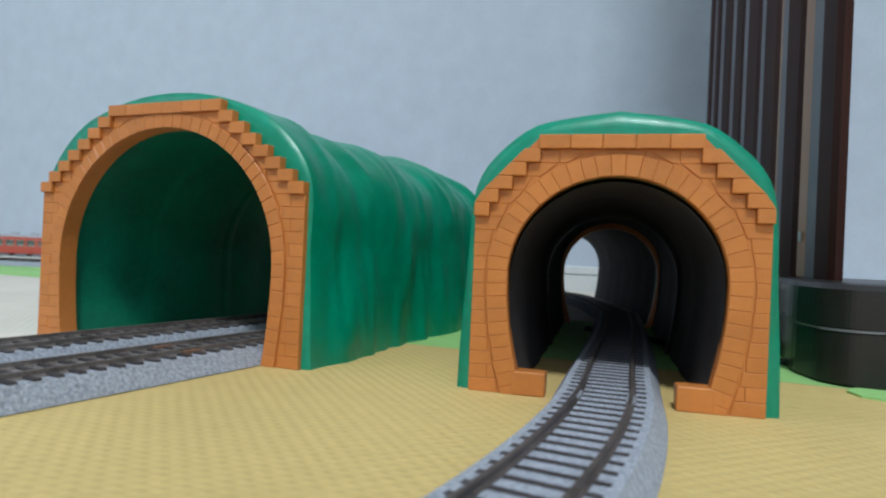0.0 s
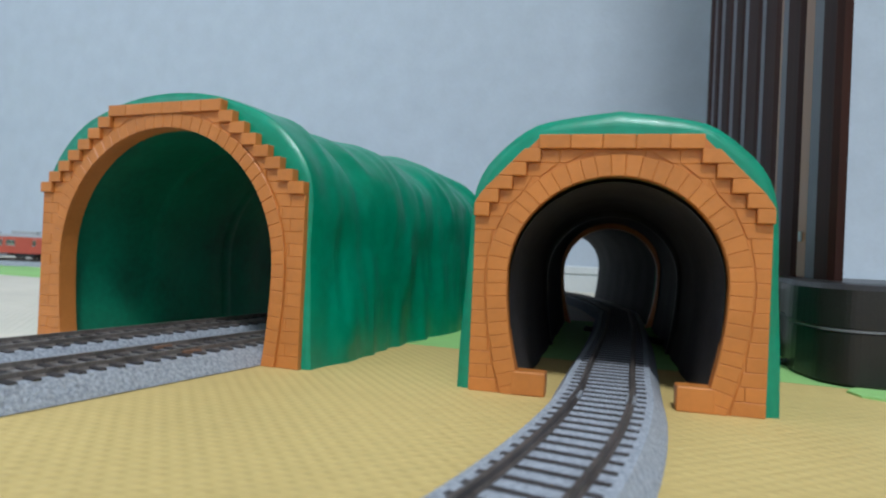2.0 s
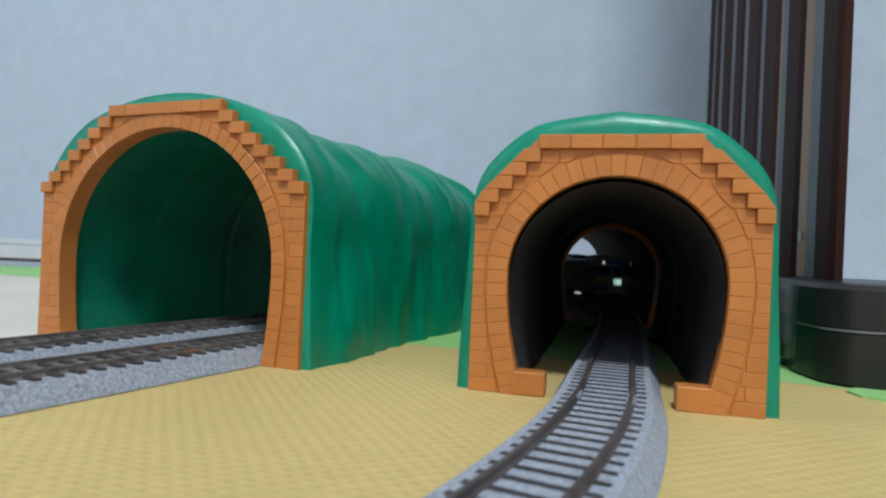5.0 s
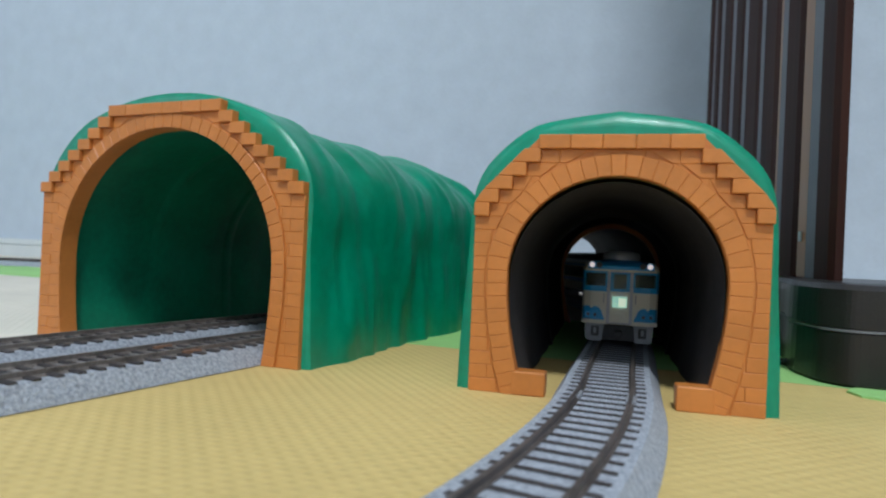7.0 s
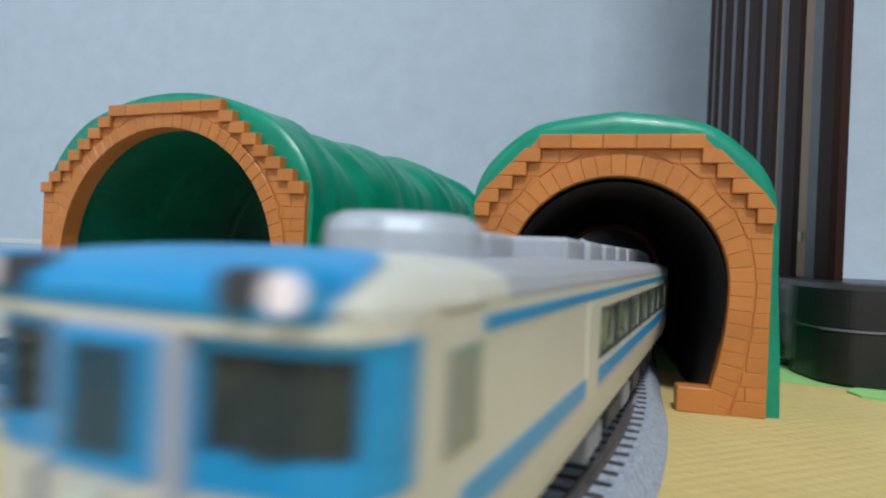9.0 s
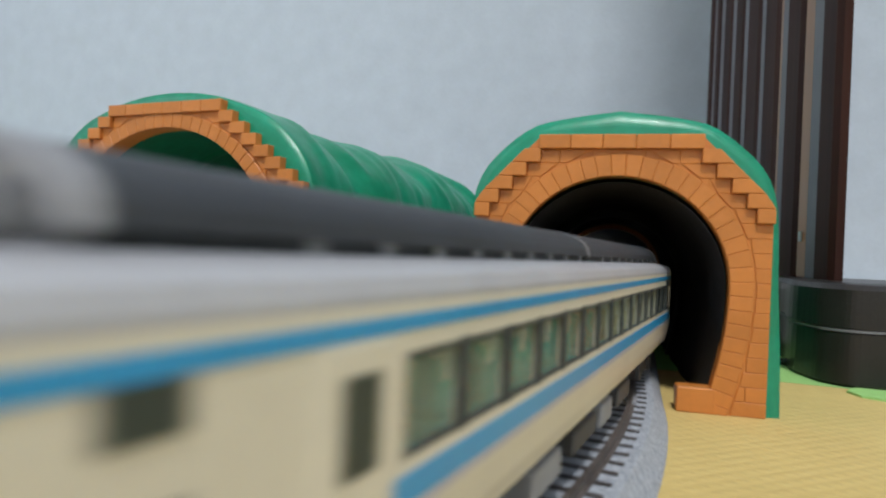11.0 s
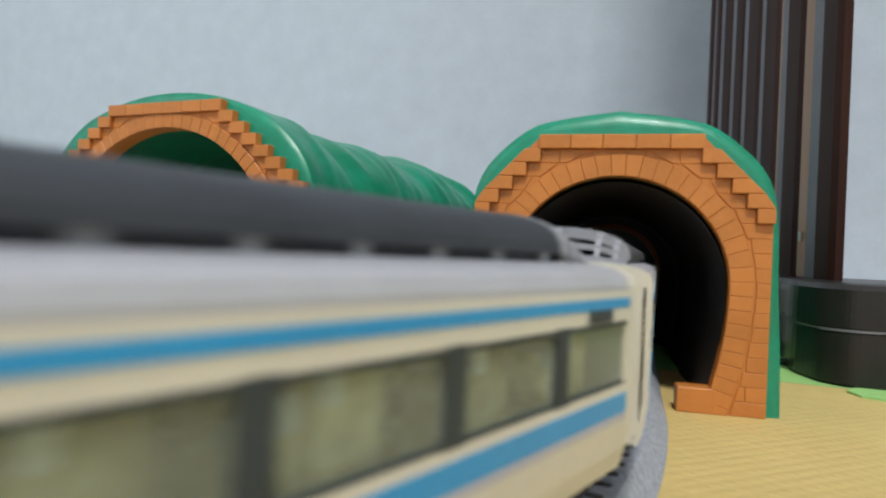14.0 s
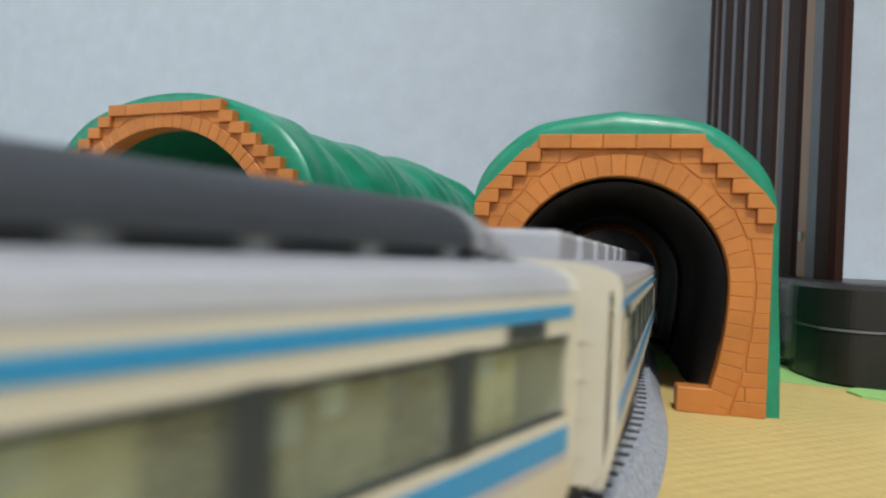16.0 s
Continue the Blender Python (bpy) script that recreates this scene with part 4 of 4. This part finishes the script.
def cab_front(t, x1):
    """The flat gangway face with wrap-round windows, headlights, blue brow and corner patches."""
    zb, zf = 0.0058, 0.0212
    plan = [(x1 - 0.0014, -BW), (x1 + 0.0004, -BW + 0.0007), (x1 + 0.0014, -BW + 0.0024), (x1 + 0.0020, -0.0037), (x1 + 0.0020, 0.0037), (x1 + 0.0014, BW - 0.0024), (x1 + 0.0004, BW - 0.0007), (x1 - 0.0014, BW)]
    xf = x1 + 0.0020

    def front_x(y):
        """Where the face stands at the half width y."""
        y = min(abs(y), BW)
        half = plan[4:]
        for (xa, ya), (xb, yb) in zip(half, half[1:]):
            if y <= yb:
                return xa if y <= ya else xa + (xb - xa) * (y - ya) / (yb - ya)
        return half[-1][0]

    f = part("cab_face", prism(bmesh.new(), plan, "z", zb, 0.0161), M_CREAM, t, "cream flat cab front")
    part("face_head", prism(bmesh.new(), [(x - 0.0002, y) for x, y in plan], "z", 0.0205, zf), M_CREAM, f)
    for sgn in (-1, 1):
        part("cab_floor", nbox(x1 - 0.0150, x1 - 0.0016, *sorted((sgn * 0.0030, sgn * 0.0096)), 0.0140, 0.0160), M_CABIN, f, "blue-grey driving desk")
        part("cab_back", nbox(x1 - 0.0155, x1 - 0.0150, *sorted((sgn * 0.0005, sgn * 0.0097)), 0.0100, zf), M_DARK, f, "dark partition behind the cab")

    def wrap(name, ya, yb, za, zb_, mat, out, label="", inner=0.0003, tail=0.0):
        """A band along the face from ya to yb, and on round the corner by tail on the side."""
        for sgn in (-1, 1):
            ys = sorted({ya, yb, *[y for _, y in plan[5:] if ya < y < yb]})
            o_ = [(front_x(y) + out, y + (out if y > BW - 0.001 else 0.0)) for y in ys]
            i_ = [(front_x(y) - inner, y - (inner if y > BW - 0.001 else 0.0)) for y in ys]
            if tail:
                o_.append((x1 - tail, BW + out))
                i_.append((x1 - tail, BW - inner))
            part(name, prism(bmesh.new(), [(x, sgn * y) for x, y in o_ + i_[::-1]], "z", za, zb_), mat, f, label)
    wrap("window_sill_band", 0.0036, BW, 0.0150, 0.0165, M_BLUE, 0.00010, "blue band below the cab windows", tail=0.0028)
    wrap("window_head_band", 0.0036, BW, 0.0202, 0.0208, M_BLUE, 0.00010, "blue band above the cab windows", tail=0.0028)
    wrap("window_inner_post", 0.0035, 0.0040, 0.0164, 0.0203, M_BLUE, 0.00010, "blue inner window post", inner=0.0008)
    wrap("window_outer_post", BW - 0.0007, BW, 0.0164, 0.0203, M_BLUE, 0.00010, "blue corner window post", inner=0.0005, tail=0.0028)
    wrap("cab_window", 0.0039, BW - 0.0006, 0.0164, 0.0203, M_CABGLASS, -0.00010, "grey-green cab window turning the corner", inner=0.0004)
    wrap("wiper", 0.0060, 0.0076, 0.0165, 0.01672, M_DARK, 0.00025)
    # blue corner patches with two-lobed tops and tail-light housings
    for sgn in (-1, 1):
        cols = [(0.0040, 0.0072), (0.0050, 0.0096), (0.0058, 0.0106), (0.0071, 0.0107), (0.0077, 0.0100), (0.0083, 0.0106), (BW - 0.0024, 0.0107), (BW - 0.0007, 0.0106), (BW - 0.0002, 0.0104)]
        rows_ = [[(front_x(y) - 0.0004, sgn * y, 0.0069), (front_x(y) + 0.00014, sgn * y, 0.0069), (front_x(y) + 0.00014, sgn * y, z), (front_x(y) - 0.0004, sgn * y, z)] for y, z in cols]
        bm = loft(bmesh.new(), rows_, True)
        part("corner_patch", bm, M_BLUE, f, "blue corner patch with a notched top")
        for ya in (0.0066, 0.0086):
            house = part("tail_light_housing", disc(bmesh.new(), (sgn * ya, 0.0083), 0.00085, "x", (front_x(ya) - 0.0002, front_x(ya) + 0.00055), 16), M_BLUE, f, "round blue tail light housing")
            part("tail_light", disc(bmesh.new(), (sgn * ya, 0.0083), 0.00045, "x", (front_x(ya) + 0.0003, front_x(ya) + 0.00062), 14), M_UNDER, house, "dark tail light")
        part("handrail", nbox(xf - 0.0001, xf + 0.0004, *sorted((sgn * 0.0042, sgn * 0.00445)), 0.0118, 0.0146), M_SKIRT, f, "thin grey handrail")
    wrap("sill", 0.0030, BW - 0.0006, 0.0058, 0.0067, M_CREAM, 0.00050, "cream lip along the foot of the face")
    # gangway door
    frame_pts = [(-0.0035, 0.0060), (0.0035, 0.0060), (0.0035, 0.0203), (0.0028, 0.0211), (-0.0028, 0.0211), (-0.0035, 0.0203)]
    part("door_frame", bevelled(prism(bmesh.new(), frame_pts, "x", xf - 0.0004, xf + 0.0007), 0.00025, 1), M_GREYBAND, f, "grey gangway door frame")
    door = part("gangway_door", nbox(xf + 0.0003, xf + 0.0009, -0.0027, 0.0027, 0.0064, 0.0152, bevel=0.00015), M_CREAM, f)
    part("door_panel", nbox(xf + 0.0004, xf + 0.0010, -0.0027, 0.0027, 0.0152, 0.0206, bevel=0.00015), M_BLUE, f, "blue upper door panel")
    part("door_window", nbox(xf + 0.0008, xf + 0.00112, -0.0017, 0.0017, 0.0160, 0.0201, bevel=0.0001), M_CABGLASS, f)
    part("kick_plate", bevelled(prism(bmesh.new(), [(-0.0018, 0.0067), (0.0018, 0.0067), (0.0018, 0.0083), (0.0010, 0.0092), (-0.0010, 0.0092), (-0.0018, 0.0083)], "x", xf + 0.0008, xf + 0.00105), 0.0001, 1), M_CREAM, door, "raised lower door panel")
    part("name_plate", nbox(xf + 0.0007, xf + 0.0014, -0.0020, 0.0020, 0.0107, 0.0138, bevel=0.0001), M_PLATE, f, "glowing pale green name plate")
    part("name_plate_centre", nbox(xf + 0.0013, xf + 0.00145, -0.0003, 0.0017, 0.0110, 0.0134), M_PLATETWO, f)
    em = bmesh.new()
    prism(em, [(-0.0012, 0.0149), (0.0, 0.0140), (0.0012, 0.0149), (0.0008, 0.0151), (0.0, 0.0145), (-0.0008, 0.0151)], "x", xf + 0.0007, xf + 0.0011)
    part("emblem", em, M_SILVER, f, "small silver chevron emblem")
    # cream roof nose, and the blue brow that lies on it as a rounded cap
    nose = ((-0.0105, 1.0, BZT), (-0.0050, 1.0, BZT - 0.0001), (-0.0008, 0.985, BZT - 0.0004), (0.0010, 0.96, BZT - 0.0009), (0.0020, 0.93, BZT - 0.0015), (0.0024, 0.91, BZE + 0.0002))

    def swept(dx, y):
        """The nose is bent back at its corners like the face below it."""
        return x1 + dx - (0.0020 - (front_x(y) - x1)) * max(0.0, min(1.0, (dx + 0.005) / 0.007))
    rings = [[(swept(dx, y), y, z) for y, z in roof_profile(BW * k, BZE - 0.0002, zt)] for dx, k, zt in nose]
    bm = loft(bmesh.new(), rings, True)
    bm.faces.new([v for v in bm.verts][-len(rings[0]):])
    part("roof_nose", bm, M_CREAM, f, "cream rounded roof nose", smooth=True)

    def nose_top(dx, y):
        for (a, ka, za), (b, kb, zc) in zip(nose, nose[1:]):
            if dx <= b:
                u = (dx - a) / (b - a)
                hw, zt = BW * (ka + (kb - ka) * u), za + (zc - za) * u
                c = min(1.0, abs(y) / hw) ** (1 / 0.6)
                return BZE + 0.0004 + (zt - BZE - 0.0004) * max(0.0, 1 - c * c) ** 0.375
        return BZE + 0.0004
    cap = []
    for dx, w in ((-0.0096, 0.0012), (-0.0090, 0.0038), (-0.0078, 0.0056), (-0.0060, 0.0070), (-0.0038, 0.0081), (-0.0014, 0.0088), (0.0006, 0.0091), (0.0016, 0.0091)):
        ys_ = [w * (k / 10 - 1) for k in range(21)]
        cap.append([(swept(dx, y) + 0.0001, y, nose_top(dx, y) + 0.00014) for y in ys_])
    ys_ = [0.0091 * (k / 10 - 1) for k in range(21)]
    for dx, z in ((0.0025, 0.0226), (0.0027, 0.0222), (0.0027, 0.0215)):
        cap.append([(swept(0.002, y) + dx - 0.002, y, z - 0.0003 * (abs(y) / 0.0091) ** 3 if z > 0.0216 else z) for y in ys_])
    under = [[(x - 0.0005, y, z - 0.0008) for x, y, z in row] for row in (cap[-1], cap[0])]
    part("brow", loft(bmesh.new(), cap + under), M_BLUE, f, "blue rounded roof brow", smooth=True)
    lip = [(x + 0.0006, y * 1.004) for x, y in plan]
    part("brow_edge", prism(bmesh.new(), lip, "z", 0.0208, 0.0216), M_CREAM, f, "pale lip below the brow")
    for sgn in (-1, 1):
        case = part("headlight_case", disc(bmesh.new(), (sgn * 0.0079, 0.0225), 0.00100, "x", (swept(0.002, 0.0079) - 0.0016, swept(0.002, 0.0079) + 0.0010), 18), M_BLUE, f, "blue headlight case")
        part("headlight", disc(bmesh.new(), (sgn * 0.0079, 0.0225), 0.00076, "x", (swept(0.002, 0.0079), swept(0.002, 0.0079) + 0.0013), 18), M_LAMP, case, "lit round headlight")
        part("horn_grille", disc(bmesh.new(), (sgn * 0.0059, 0.0225), 0.00082, "x", (swept(0.002, 0.0059) - 0.0010, swept(0.002, 0.0059) + 0.0011), 14), M_UNDER, f, "dark round grille")
        part("side_window", nbox(x1 - 0.0100, x1 - 0.0058, *sorted((sgn * (BW - 0.0002), sgn * (BW + 0.0001))), 0.0150, 0.0198), M_CABSIDE, f)
        sk = bmesh.new()
        prism(sk, [(sgn * 0.0040, 0.0058), (sgn * 0.0094, 0.0058), (sgn * 0.0092, 0.0016), (sgn * 0.0086, 0.0008), (sgn * 0.0046, 0.0008)], "x", x1 - 0.0010, x1 + 0.0008)
        part("skirt", sk, M_SKIRT, f, "grey front skirt")
        part("jumper_box", nbox(x1 + 0.0007, x1 + 0.0013, *sorted((sgn * 0.0054, sgn * 0.0076)), 0.0022, 0.0050, bevel=0.0002), M_UNDER, f, "dark jumper cable box")
        part("jumper_plug", nbox(x1 + 0.0012, x1 + 0.0018, *sorted((sgn * 0.0061, sgn * 0.0069)), 0.0030, 0.0046, bevel=0.0002), M_SKIRT, f)
    part("buffer_beam", nbox(x1 - 0.0040, x1 - 0.0020, -0.0046, 0.0046, 0.0008, 0.0058, bevel=0.0003), M_UNDER, f, "dark plate behind the coupler")
    part("coupler", nbox(x1 - 0.001, x1 + 0.0032, -0.0010, 0.0010, 0.0024, 0.0040, bevel=0.0003), M_UNDER, f, "dark knuckle coupler")


RED_L = 0.1290
RW = 0.0097


def red_car(lit):
    t = empty("railcar", Matrix())
    tagged(t, "vermilion railcar with grey roof and lit cabin windows" if lit else "vermilion railcar with grey roof on the track by the wall", "model train car", "" if lit else "cars of the far red train")
    x0, x1 = -RED_L / 2, RED_L / 2
    z0, wz0, wz1, ze, zt = 0.0050, 0.0123, 0.0174, 0.0205, 0.0232
    ops = [(x0 + 0.0120, x0 + 0.0152), (x0 + 0.0300, x0 + 0.0380), (x0 + 0.0408, x0 + 0.0436)]
    ops += [(x0 + 0.0464 + i * 0.0092, x0 + 0.0464 + i * 0.0092 + 0.0072) for i in range(6)]
    ops += [(x0 + 0.1016, x0 + 0.1036), (x0 + 0.1120, x0 + 0.1168)]
    body = part("body", shell(bmesh.new(), RW, z0, ze, x0, x1, ops, wz0, wz1), M_RED, t, "vermilion body sides")
    for a, b in ops:
        for sgn in (-1, 1):
            y0, y1 = sorted((sgn * (RW - 0.00045), sgn * (RW - 0.00025)))
            p = part("pane", nbox(a, b, y0, y1, wz0, wz1), M_PANE, body)
            p.visible_shadow = False
            y0, y1 = sorted((sgn * (RW - 0.0001), sgn * (RW + 0.00010)))
            fr = bmesh.new()
            box(fr, a - 0.0003, b + 0.0003, y0, y1, wz1, wz1 + 0.0003)
            box(fr, a - 0.0003, b + 0.0003, y0, y1, wz0 - 0.0003, wz0)
            part("window_frame", fr, M_SILVER, body, "silver window frame")
    # added centre partition: it catches light so that the windows look brighter
    part("added_partition", nbox(x0 + 0.010, x1 - 0.012, -0.0007, 0.0007, 0.0085, 0.0196), M_CABIN, body, "added blue-grey partition that brightens the cabin windows")
    for xa in (x0, x1 - 0.0007):
        part("end_wall", nbox(xa, xa + 0.0007, -RW + 0.0006, RW - 0.0006, z0 + 0.0006, ze), M_RED, body)
    for a, b in ops[1:-1]:
        for sgn in (-1, 1):
            y0, y1 = sorted((sgn * 0.0022, sgn * 0.0080))
            for xa in (a + 0.0008, a + 0.0050):
                part("seat", nbox(xa, xa + 0.0012, y0, y1, 0.0062, 0.0140, bevel=0.0003), M_REDSEAT if lit else M_WHITEIN, body, "blue seat" if lit else "")
    roof = part("roof", prism(bmesh.new(), roof_profile(RW, ze, zt), "x", x0 + 0.0030, x1 - 0.0085), M_ROOF, t, "grey rounded roof")
    part("roof_end", prism(bmesh.new(), roof_profile(RW, ze, zt), "x", x0, x0 + 0.0030), M_RED, roof)
    rings = [[(x1 + dx, y, z) for y, z in roof_profile(RW * k, ze - 0.0004, zq)] for dx, k, zq in ((-0.0088, 1.0, zt), (-0.0040, 1.0, zt - 0.0002), (-0.0010, 0.985, zt - 0.0008), (0.0004, 0.95, zt - 0.0014))]
    nose = loft(bmesh.new(), rings, True)
    nose.faces.new([v for v in nose.verts][-len(rings[0]):])
    part("roof_nose", nose, M_RED, roof, "vermilion roof front", smooth=True)
    for i in range(5):
        x = x0 + 0.030 + i * 0.0175
        if i == 0:
            roof_box(roof, "cooling_unit", x - 0.016, x + 0.006, 0.0050, zt - 0.0006, 0.0262, M_ROOF, "large grey roof cooling unit")
        else:
            roof_box(roof, "ventilator", x, x + 0.0060, 0.0030, zt - 0.0006, 0.0250, M_ROOF)
    for sgn in (-1, 1):
        for xa in (x0 + 0.0225, x0 + 0.1078):
            part("door", nbox(xa - 0.0035, xa + 0.0035, *sorted((sgn * (RW - 0.0002), sgn * (RW + 0.0001))), 0.0054, 0.0186), M_RED, body)
        part("cab_side_window", nbox(x1 - 0.0062, x1 - 0.0028, *sorted((sgn * (RW - 0.0001), sgn * (RW + 0.00012))), 0.0146, 0.0182), M_PANEDARK, body)
        part("crew_door", nbox(x1 - 0.0122, x1 - 0.0078, *sorted((sgn * (RW - 0.0002), sgn * (RW + 0.00008))), 0.0056, 0.0190), M_RED, body)
        part("crew_door_window", nbox(x1 - 0.0113, x1 - 0.0087, *sorted((sgn * (RW - 0.0001), sgn * (RW + 0.00014))), 0.0120, 0.0174), M_PANEDARK, body)
    # front face
    part("front_window", nbox(x1 - 0.0001, x1 + 0.00025, 0.0040, 0.0088, 0.0146, 0.0182), M_PANEDARK, body)
    part("front_window", nbox(x1 - 0.0001, x1 + 0.00025, -0.0088, -0.0040, 0.0146, 0.0182), M_PANEDARK, body)
    part("gangway_door", nbox(x1 - 0.0001, x1 + 0.0005, -0.0028, 0.0028, 0.0054, 0.0190, bevel=0.0002), M_RED, body)
    part("door_window", nbox(x1 + 0.0005, x1 + 0.0007, -0.0016, 0.0016, 0.0144, 0.0182), M_PANEDARK, body)
    if lit:
        for sgn in (-1, 1):
            part("headlight", disc(bmesh.new(), (sgn * 0.0072, 0.0211), 0.0010, "x", (x1 - 0.0004, x1 + 0.0010), 18), M_LAMPRED, body, "lit round headlight")
        part("destination_sign", nbox(x1, x1 + 0.0009, -0.0030, 0.0030, 0.0203, 0.0218), M_PURPLE, body, "violet-white lit destination sign")
        part("centre_lamp", nbox(x1 + 0.0008, x1 + 0.0012, -0.0004, 0.0026, 0.0202, 0.0212), M_LAMPRED, body)
        for k, xa in enumerate((x0 + 0.0320, x0 + 0.0490, x0 + 0.0660, x0 + 0.0830, x0 + 0.0990)):
            part("ceiling_lamp", nbox(xa, xa + 0.0060, -0.0050, -0.0020, 0.0192, 0.0197), M_STRIP, body, "cool white cabin lamp")
            part("ceiling_lamp", nbox(xa, xa + 0.0060, 0.0020, 0.0050, 0.0192, 0.0197), M_STRIP, body, "cool white cabin lamp")
            # glowing bars just inside the panes stand for the bright glints of the lamps
            for sgn in (-1, 1):
                if k % 2 == 0:
                    part("lamp_glint", nbox(xa + 0.0005, xa + 0.0035, *sorted((sgn * 0.0086, sgn * 0.0090)), 0.0160, 0.0165), M_STRIP, body, "cool white glowing bar for the glint of a cabin lamp")
    sk = bmesh.new()
    prism(sk, [(-0.0082, 0.0046), (0.0082, 0.0046), (0.0074, 0.0012), (-0.0074, 0.0012)], "x", x1 - 0.0022, x1 - 0.0010)
    part("skirt", sk, M_UNDER, t, "dark grey front skirt")
    part("snow_plough", nbox(x1 - 0.0012, x1 + 0.0004, -0.0066, 0.0066, 0.0008, 0.0024, bevel=0.0003), M_SKIRT, t, "pale grey plough below the buffer beam")
    part("coupler", nbox(x1 - 0.001, x1 + 0.0030, -0.0012, 0.0012, 0.0014, 0.0030, bevel=0.0003), M_SILVER, t)
    part("underframe", nbox(x0 + 0.002, x1 - 0.003, -0.0060, 0.0060, 0.0040, 0.0050), M_UNDER, t)
    for i, (c, w) in enumerate(((-0.022, 0.013), (-0.006, 0.011), (0.008, 0.009), (0.022, 0.012))):
        for sgn in (-1, 1):
            part("equipment_box", nbox(c - w / 2, c + w / 2, *sorted((sgn * 0.0045, sgn * 0.0088)), 0.0018, 0.0048, bevel=0.0003), M_SKIRT, t)
    for x in (-0.043, 0.043):
        wheels(t, x, M_UNDER)
    return t


PITCH = 0.1555
cab = blue_car("cab")
green_coach = blue_car("mid", M_TEAL, "teal seat")
coach = blue_car("mid")
blue_cars = [cab, green_coach, coach, copy_thing(coach, Matrix())]
tail = copy_thing(cab, Matrix())
blue_cars.append(tail)
red = red_car(True)
far_first = red_car(False)
far_cars = [far_first, copy_thing(far_first, Matrix()), copy_thing(far_first, Matrix())]


def ride(line, s_mid, half=0.047, turned=False):
    """The pose of a car whose bogies stand on the line around s_mid."""
    a, b = line.at(s_mid - half), line.at(s_mid + half)
    c, d = (a + b) / 2, (b - a)
    return Matrix.Translation((c.x, c.y, ZR)) @ Matrix.Rotation(math.atan2(d.y, d.x) + (math.pi if turned else 0), 4, "Z")


BLUE_V, RED_V, FAR_V = 0.0842, 0.0905, 0.0830
GAIN = ((0.0, 0.0), (7.4, 0.0), (8.2, 0.0018), (8.6, 0.0012), (9.1, -0.0018), (10.2, -0.0014), (11.5, 0.0), (12.5, 0.0008), (14.4, -0.0024), (16.0, -0.0012))
TIMES = [0.25 * k for k in range(65)]


def gain(t):
    """How far the blue train runs ahead of an even speed at t."""
    for (a, p), (b, q) in zip(GAIN, GAIN[1:]):
        if t <= b:
            u = (t - a) / (b - a)
            return p + (q - p) * u * u * (3 - 2 * u)
    return GAIN[-1][1]


def motions():
    for i, car in enumerate(blue_cars):
        walk(car, [(t, ride(BLUE_LINE, BLUE_V * (t - 7.5) + gain(t) + 0.0010 - CAR_L / 2 - PITCH * i, 0.0570 if i == 0 else 0.0620, turned=(i == 4))) for t in TIMES])
    walk(red, [(t, ride(RED_LINE, RED_V * (t - 3.315) - RED_L / 2, 0.043)) for t in TIMES])
    for i, car in enumerate(far_cars):
        walk(car, [(t, ride(FAR_BACK, FAR_V * (t - 3.8) + RED_L / 2 + (2 - i) * 0.1325, 0.043)) for t in TIMES])


motions()
